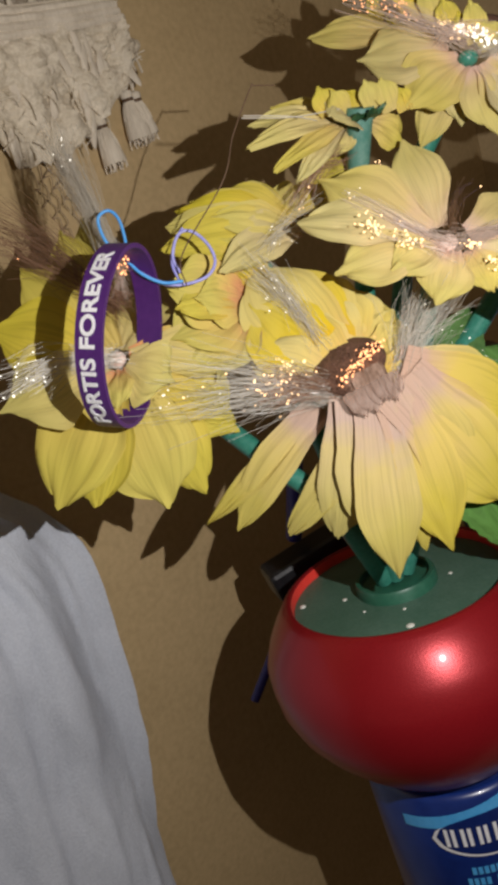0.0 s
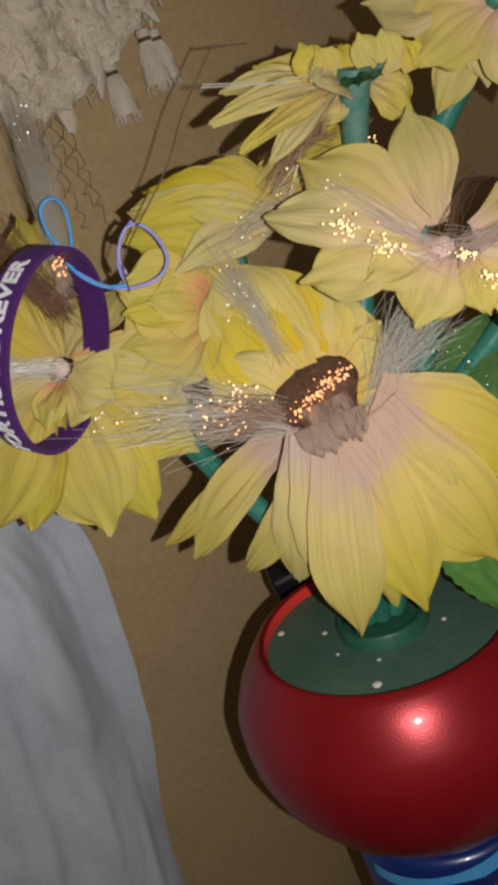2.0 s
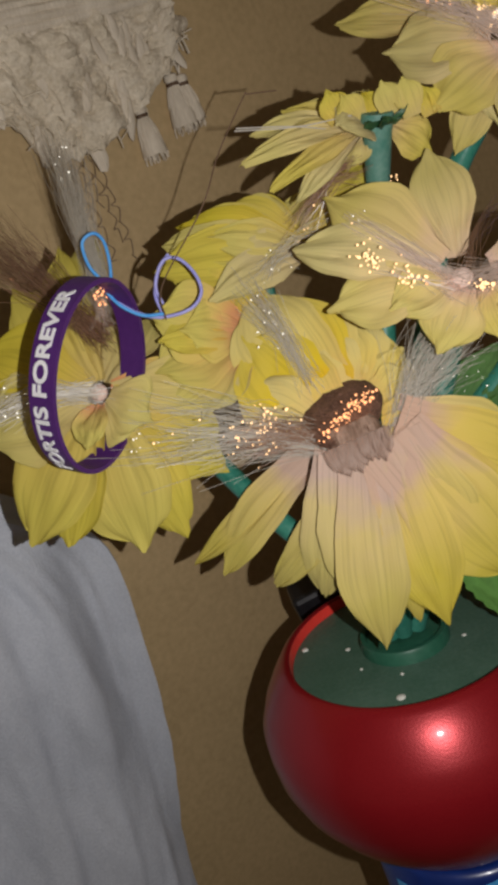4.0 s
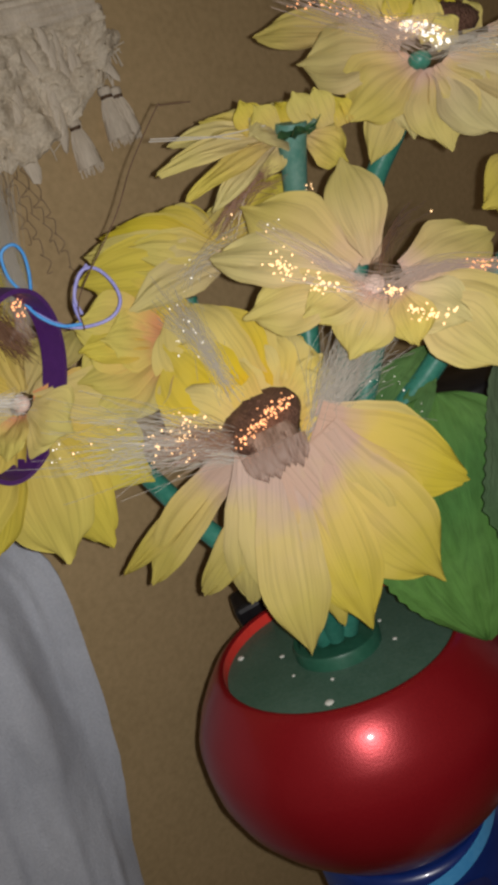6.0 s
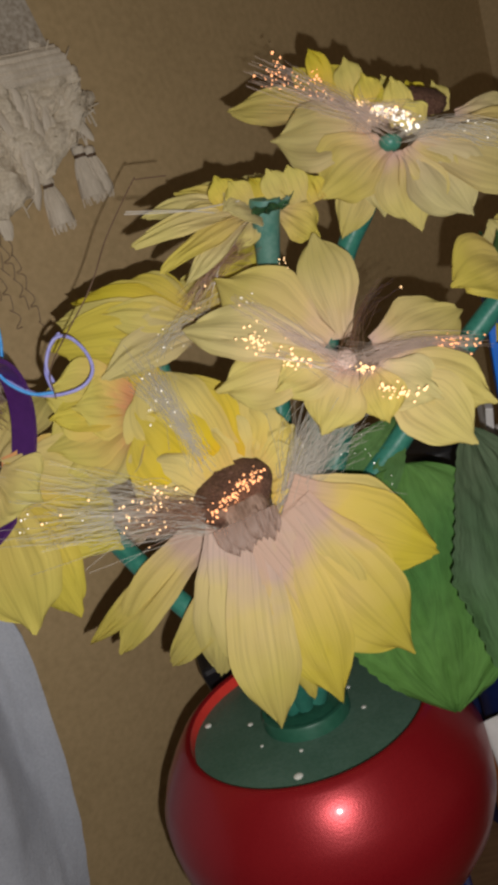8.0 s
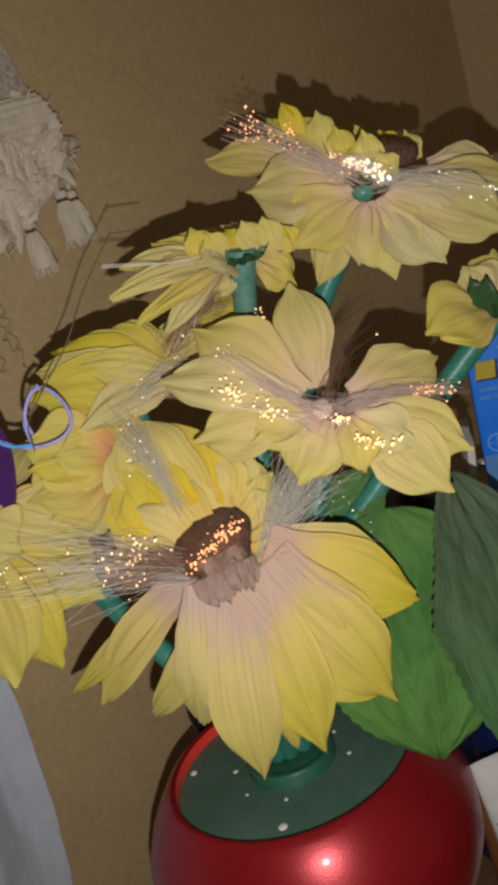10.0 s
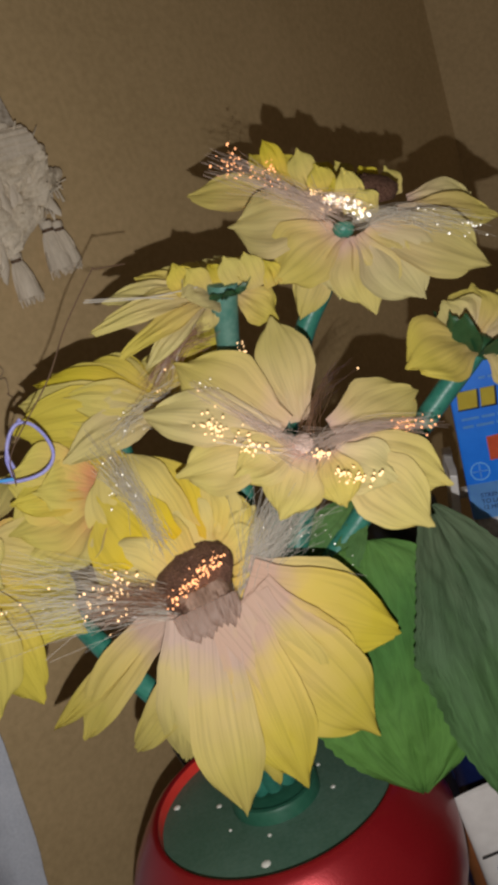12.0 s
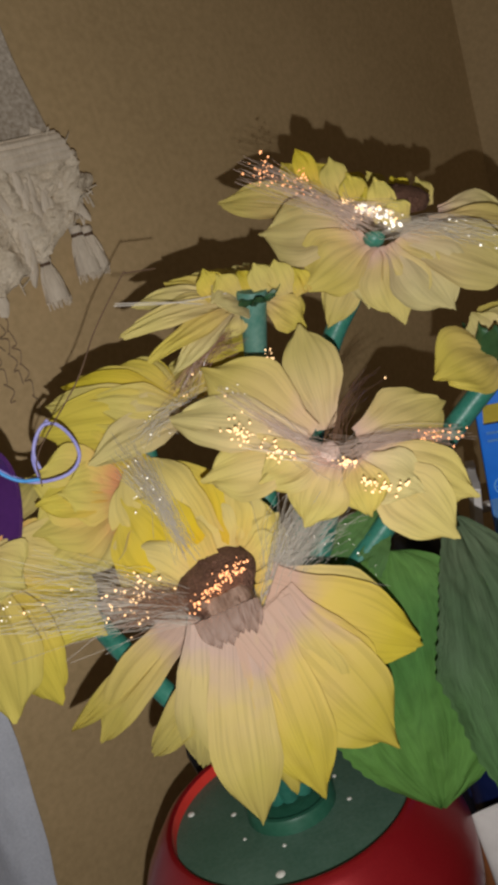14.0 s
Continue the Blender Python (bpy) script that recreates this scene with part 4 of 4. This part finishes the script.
for _ in range(64):
    s = rng.uniform(-0.15, -0.006)
    z = rng.uniform(fringe_foot(s) + 0.001, 0.446)
    turn_by = Euler((rng.uniform(-0.2, 0.2), rng.uniform(-0.5, 0.5), rng.uniform(0.3, 1.1))).to_matrix().to_4x4()
    m = Matrix.Translation(on_wall(s, z, 0.010)) @ turn_by @ Matrix.Diagonal((rng.uniform(0.0025, 0.005), 0.002, rng.uniform(0.0075, 0.0175), 1))
    made = bmesh.ops.create_icosphere(bm, subdivisions=2, radius=1.0, matrix=m)["verts"]
    for v in made:
        v.co += Vector((1, 1, 1)) * 0.0012 * noise.noise(v.co * 260)
tagged(part("tuft", bm, YARN, hanging, "soft pale yarn tufts"), kind="stuff")
bm = bmesh.new()
for _ in range(170):
    s = rng.uniform(-0.15, 0.0)
    z = rng.uniform(fringe_foot(s) - 0.003, 0.447)
    p = on_wall(s, z, rng.uniform(0.009, 0.013))
    d = Vector((rng.gauss(0, 0.7), rng.gauss(0, 0.3), rng.gauss(-0.4, 1))).normalized() * rng.uniform(0.003, 0.008)
    tube_into(bm, spline((p - d, p + OUT * rng.uniform(0.0, 0.003), p + d), 6), rng.uniform(0.0003, 0.0009), 5, 0.5)
tagged(part("loose_yarn", bm, KNIT, hanging, "rough loose yarn"), kind="stuff")


def tassel(s, z, size, seed):
    """A bound yarn tassel on two cords."""
    rng = random.Random(seed)
    c = on_wall(s, z, 0.007)
    size *= SPAN
    body = lathe([(0.0012, 0.0), (0.0030, -0.001), (0.0034, -0.003), (0.0022, -0.005), (0.0032, -0.008), (0.0050, -0.014), (0.0062, -0.020), (0.0064, -0.0235), (0.003, -0.0228)], c, UP, 18)
    for v in body.verts:
        v.co = c + (v.co - c) * size + Vector((rng.gauss(0, 0.0002), rng.gauss(0, 0.0002), 0))
    ob = part("tassel", body, YARN, hanging, "beige yarn tassel")
    bm = bmesh.new()
    for _ in range(46):
        a, r = rng.uniform(0, 6.3), rng.uniform(0.5, 1.0)
        q = c + Vector((0.0066 * r * math.cos(a), 0.0066 * r * math.sin(a), -0.026 + rng.uniform(-0.002, 0.002))) * size
        tube_into(bm, spline((c + Vector((0.0022 * math.cos(a), 0.0022 * math.sin(a), -0.005)) * size, c + Vector((0.0050 * math.cos(a), 0.0050 * math.sin(a), -0.013)) * size, q), 5), 0.00035, 4)
    tagged(part("strands", bm, YARN, ob), kind="stuff")
    part("binding", lathe([(0.0024 * size, -0.0062 * size), (0.0030 * size, -0.0055 * size), (0.0030 * size, -0.0045 * size), (0.0024 * size, -0.0038 * size)], c, UP, 14), THREAD, ob)
    for dx in (-0.004, 0.005):
        part("tassel_cord", tube((c, on_wall(s + dx * 0.4, z + 0.008, 0.008), on_wall(s + dx, z + 0.020, 0.010)), 0.0006, 8, 6), YARN, ob)


tassel(-0.0325, 0.3985, 0.92, 1)
tassel(-0.0115, 0.4075, 0.98, 2)
tassel(-0.0060, 0.4060, 0.90, 3)
for k in range(9):
    s, z = -0.038 + 0.0042 * k, 0.405 + 0.002 * k
    part("fringe_cord", tube((on_wall(s, z + 0.022, 0.009), on_wall(s + rng.gauss(0, 0.002), z + 0.008, 0.008), on_wall(s + rng.gauss(0, 0.003), z - 0.006, 0.006)), 0.0005, 8, 6), YARN, hanging)
for k in range(6):
    s = -0.077 + 0.0034 * k
    pts = [on_wall(s + 0.0017 * math.sin(2.4 * i + 1.7 * k), 0.390 - 0.0030 * i + 0.0018 * math.sin(2.4 * i + 1.7 * k + 1.5), 0.004 + 0.0015 * math.cos(3 * i)) for i in range(8 + (k * 5) % 13)]
    part("curly_fringe", tube(pts, 0.0003, 70, 5), SHADOW_FRAY, hanging)

# ---- things beside the vase ----
box_turn = Matrix(((0.9694, 0.2363, 0.0660, 0), (-0.2394, 0.9699, 0.0440, 0), (-0.0536, -0.0584, 0.9968, 0), (0, 0, 0, 1)))
BOX_FOOT = Vector((0.1346, 0.1300, 0.1973))
carton = thing("medicine_box", "blue cardboard medicine box with an orange price label", "box")
BW, BD, BH = 0.068, 0.040, 0.097


def box_at(x, y, z):
    return Matrix.Translation(BOX_FOOT) @ box_turn @ Matrix.Scale(0.911, 4) @ Matrix.Translation((x, y, z))


part("carton", box((BW, BD, BH), box_at(BW / 2, BD / 2, BH / 2), 0.0008), BOX_BLUE, carton, "", False)


def print_on(name, x, z, w, h, mat, slant=0.0, lift=0.0003, label=""):
    bm = bmesh.new()
    co = [(x - w / 2, z - h / 2), (x + w / 2, z - h / 2), (x + w / 2 + slant, z + h / 2), (x - w / 2 + slant, z + h / 2)]
    vs = [bm.verts.new(box_at(a, -lift, b).translation) for a, b in co]
    f = bm.faces.new(vs)
    bmesh.ops.solidify(bm, geom=[f], thickness=0.00025)
    return part(name, bm, mat, carton, label, False)


print_on("pale_band", BW / 2, 0.0109, BW - 0.001, 0.0218, BOX_PALE, label="pale blue lower band")
for k, w in enumerate((0.0105, 0.0075, 0.0085, 0.0095, 0.0085)):
    x = 0.0086 + 0.0110 * k
    print_on("logo_shadow", x + 0.0005, 0.0712, w + 0.0012, 0.0112, NAVY, 0.0010, 0.0005)
    print_on("logo_bar", x, 0.0717, w, 0.0102, BOX_YELLOW, 0.0010, 0.0008)
for z, x0, words in ((0.0825, 0.017, (3, 3, 5, 6)), (0.0605, 0.004, (8, 6, 8, 3, 4, 7)), (0.0560, 0.004, (5, 8, 5, 7))):
    x = x0
    for n in words:
        w = 0.0012 * n
        print_on("print_bar", x + w / 2, z, w, 0.0015, BOX_PALE)
        x += w + 0.0014
bm = bmesh.new()
ragged = random.Random(4)
edge_x = [0.0154 + 0.0233 * k / 8 for k in range(9)]
low = [bm.verts.new(box_at(x, -0.0007, 0.0345 + 0.0008 * (k / 8) + ragged.gauss(0, 0.00035)).translation) for k, x in enumerate(edge_x)]
high = [bm.verts.new(box_at(x, -0.0007, 0.0488 + 0.0012 * (k / 8) + ragged.gauss(0, 0.00025)).translation) for k, x in enumerate(edge_x)]
for k in range(8):
    bm.faces.new((low[k], low[k + 1], high[k + 1], high[k]))
bmesh.ops.solidify(bm, geom=bm.faces[:], thickness=0.0002)
part("price_label", bm, BOX_ORANGE, carton, "torn orange price label", False)
for row, words in enumerate(("STRENGTH", "TO LAST", "12 HOURS")):
    part("lettering", lettering(words, 0.0036, lambda x, y, z: box_at(0.0066 + x, -0.0006 - z, 0.0142 - 0.0037 * row + y).translation, 0.0001, "LEFT", 0.00006), BLUE_INK, carton, "dark blue lettering", False)
bm = bmesh.new()
for k in range(28):
    a, b = 2 * math.pi * k / 28, 2 * math.pi * (k + 1) / 28
    q = [(r * math.cos(t), r * math.sin(t)) for t, r in ((a, 0.0048), (b, 0.0048), (b, 0.0054), (a, 0.0054))]
    bm.faces.new([bm.verts.new(box_at(0.0088 + x, -0.0006, 0.0290 + z).translation) for x, z in q])
part("logo_ring", bm, BOX_PALE, carton, "pale round emblem", False)
print_on("logo_bar", 0.0088, 0.0290, 0.0007, 0.0088, BOX_PALE, 0, 0.0006)
print_on("logo_bar", 0.0088, 0.0290, 0.0088, 0.0007, BOX_PALE, 0, 0.0006)

# the white basket that carries the box, with printed packets in it
basket = thing("white_basket", "white plastic slatted basket full of packets", "basket")
UNIT = 1.1
KZ = TABLE_Z + (BOX_FOOT.z - TABLE_Z) / UNIT


def basket_at(x, y, z):
    return Matrix.Translation(BOX_FOOT) @ pose(0, 0, 0, 0, 0, -14) @ Matrix.Scale(UNIT, 4) @ Matrix.Translation((x, y, z))

for x in range(7):
    part("slat", box((0.006, 0.003, KZ - TABLE_Z - 0.012), basket_at(0.002 + 0.017 * x, -0.006, -(KZ - TABLE_Z) / 2 - 0.006), 0.0006), WHITE_PLASTIC, basket, "", False)
    part("slat", box((0.006, 0.003, KZ - TABLE_Z - 0.012), basket_at(0.002 + 0.017 * x, 0.060, -(KZ - TABLE_Z) / 2 - 0.006), 0.0006), WHITE_PLASTIC, basket, "", False)
part("top_rail", box((0.118, 0.006, 0.005), basket_at(0.052, -0.006, -0.012), 0.0012), WHITE_PLASTIC, basket, "", False)
part("top_rail", box((0.118, 0.006, 0.005), basket_at(0.052, 0.060, -0.012), 0.0012), WHITE_PLASTIC, basket, "", False)
for z in (-0.05, -0.09, -0.13):
    part("rail", box((0.112, 0.003, 0.004), basket_at(0.052, -0.0095, z), 0.0008), WHITE_PLASTIC, basket, "", False)
part("base", box((0.112, 0.068, 0.004), basket_at(0.052, 0.027, -(KZ - TABLE_Z) + 0.002), 0.001), WHITE_PLASTIC, basket, "", False)
packet = thing("printed_packet", "grey printed card packet in the white basket", "packet")
part("carton", box((0.100, 0.050, KZ - TABLE_Z - 0.0045), basket_at(0.052, 0.025, -(KZ - TABLE_Z) / 2 + 0.002), 0.001), GREY_PRINT, packet, "", False)

paper = thing("white_paper_packet", "creased white paper packet beside the medicine box", "packet")
bm = box((0.004, 0.034, 0.060), basket_at(-0.0085, 0.020, -0.004) @ pose(0, 0, 0, 3, 9, 4), 0.0004)
bmesh.ops.subdivide_edges(bm, edges=bm.edges[:], cuts=4, use_grid_fill=True)
for v in bm.verts:
    v.co += Vector((1, 0.5, 0.3)) * 0.0022 * noise.noise(v.co * 70)
part("wrapper", bm, WHITE_PLASTIC, paper, "", False)

tube_thing = thing("cream_tube", "white cream tube with a dark line leaning by the vase", "tube")
TB = Vector((0.0927, 0.031, 0.1251))
tm = Matrix.Translation(TB) @ pose(0, 0, 0, 4, -3, 4)
bm = bmesh.new()
lines = []
for j in range(14):
    v = j / 13
    rx, ry = 0.019 - 0.003 * v + 0.003 * v * v, 0.0012 + 0.013 * math.sin(math.pi / 2 * min(1, v * 1.1))
    lines.append([tm @ Vector((rx * math.cos(2 * math.pi * k / 28), ry * math.sin(2 * math.pi * k / 28), -0.176 * v)) for k in range(29)])
grid(bm, lines)
bmesh.ops.remove_doubles(bm, verts=bm.verts[:], dist=0.00001)
bmesh.ops.holes_fill(bm, edges=bm.edges[:])
bmesh.ops.recalc_face_normals(bm, faces=bm.faces[:])
part("body", bm, WHITE_PLASTIC, tube_thing)
part("printed_line", box((0.034, 0.0006, 0.0008), tm @ Matrix.Translation((0, -0.0078, -0.030)) @ pose(0, 0, 0, 0, 0, 0)), BLACK, tube_thing, "", False)
for k in range(4):
    part("print_bar", box((0.0045, 0.0006, 0.0050), tm @ Matrix.Translation((-0.010 + 0.0065 * k, -0.0088, -0.040))), BLUE_INK, tube_thing, "", False)

navy = thing("petroleum_jelly_tub", "navy blue plastic tub with white print", "tub")
NB = Vector((0.0971, 0.075, 0.1383))
part("tub", lathe([(0.014, TABLE_Z - NB.z), (0.016, TABLE_Z - NB.z + 0.003), (0.016, -0.004), (0.0145, 0.0)], NB, UP, 32), NAVY, navy)
for k in range(3):
    part("print_bar", box((0.0036, 0.0006, 0.0040 + 0.001 * (k == 0)), Matrix.Translation(NB + Vector((-0.006 + 0.0048 * k, -0.0160, -0.010)))), WHITE_INK, navy, "", False)

brown = thing("brown_bottle", "brown plastic bottle between the vase and the tube", "bottle")
BB = Vector((0.088, 0.0517, 0.0914))
part("bottle", lathe([(0.013, TABLE_Z - BB.z), (0.015, TABLE_Z - BB.z + 0.003), (0.015, -0.012), (0.012, -0.003), (0.007, 0.0)], BB, UP, 28), BROWN, brown)

# a jar form added in place of dark glossy packaging
dark = thing("dark_packaging", "dark glossy packaging behind the leaves, shaped as a jar", "jar")
DB = Vector((0.0996, 0.1516, 0.2103))
part("body", lathe([(0.020, TABLE_Z - DB.z), (0.024, TABLE_Z - DB.z + 0.003), (0.024, -0.030), (0.021, -0.020)], DB, UP, 32), NAVY, dark)
part("lid", lathe([(0.022, -0.0195), (0.0225, -0.018), (0.0225, -0.002), (0.020, 0.0)], DB, UP, 32), BLACK, dark)

case = thing("black_case", "black plastic case behind the vase", "case")
part("shell", box((0.0530, 0.022, 0.020), Matrix.Translation((-0.0321, 0.1249, 0.1276)) @ pose(0, 0, 0, 0, -8, 12), 0.003), BLACK, case, "", False)
# a blue pen that juts out by the vase, made part of the case
part("strap", tube(((-0.0894, 0.0994, 0.065), (-0.0685, 0.104, 0.0905), (-0.0453, 0.1133, 0.1195), (-0.0360, 0.1202, 0.1311)), 0.0028, 12, 10), CORD_DARK, case, "blue pen joined to the case")
blue_tube = thing("blue_marker", "dark blue marker standing behind the vase", "marker")
part("barrel", tube(((-0.0344, 0.1318, 0.1427), (-0.0274, 0.1202, 0.1717), (-0.0182, 0.1133, 0.2088)), 0.0050, 8, 12), CORD_DARK, blue_tube)
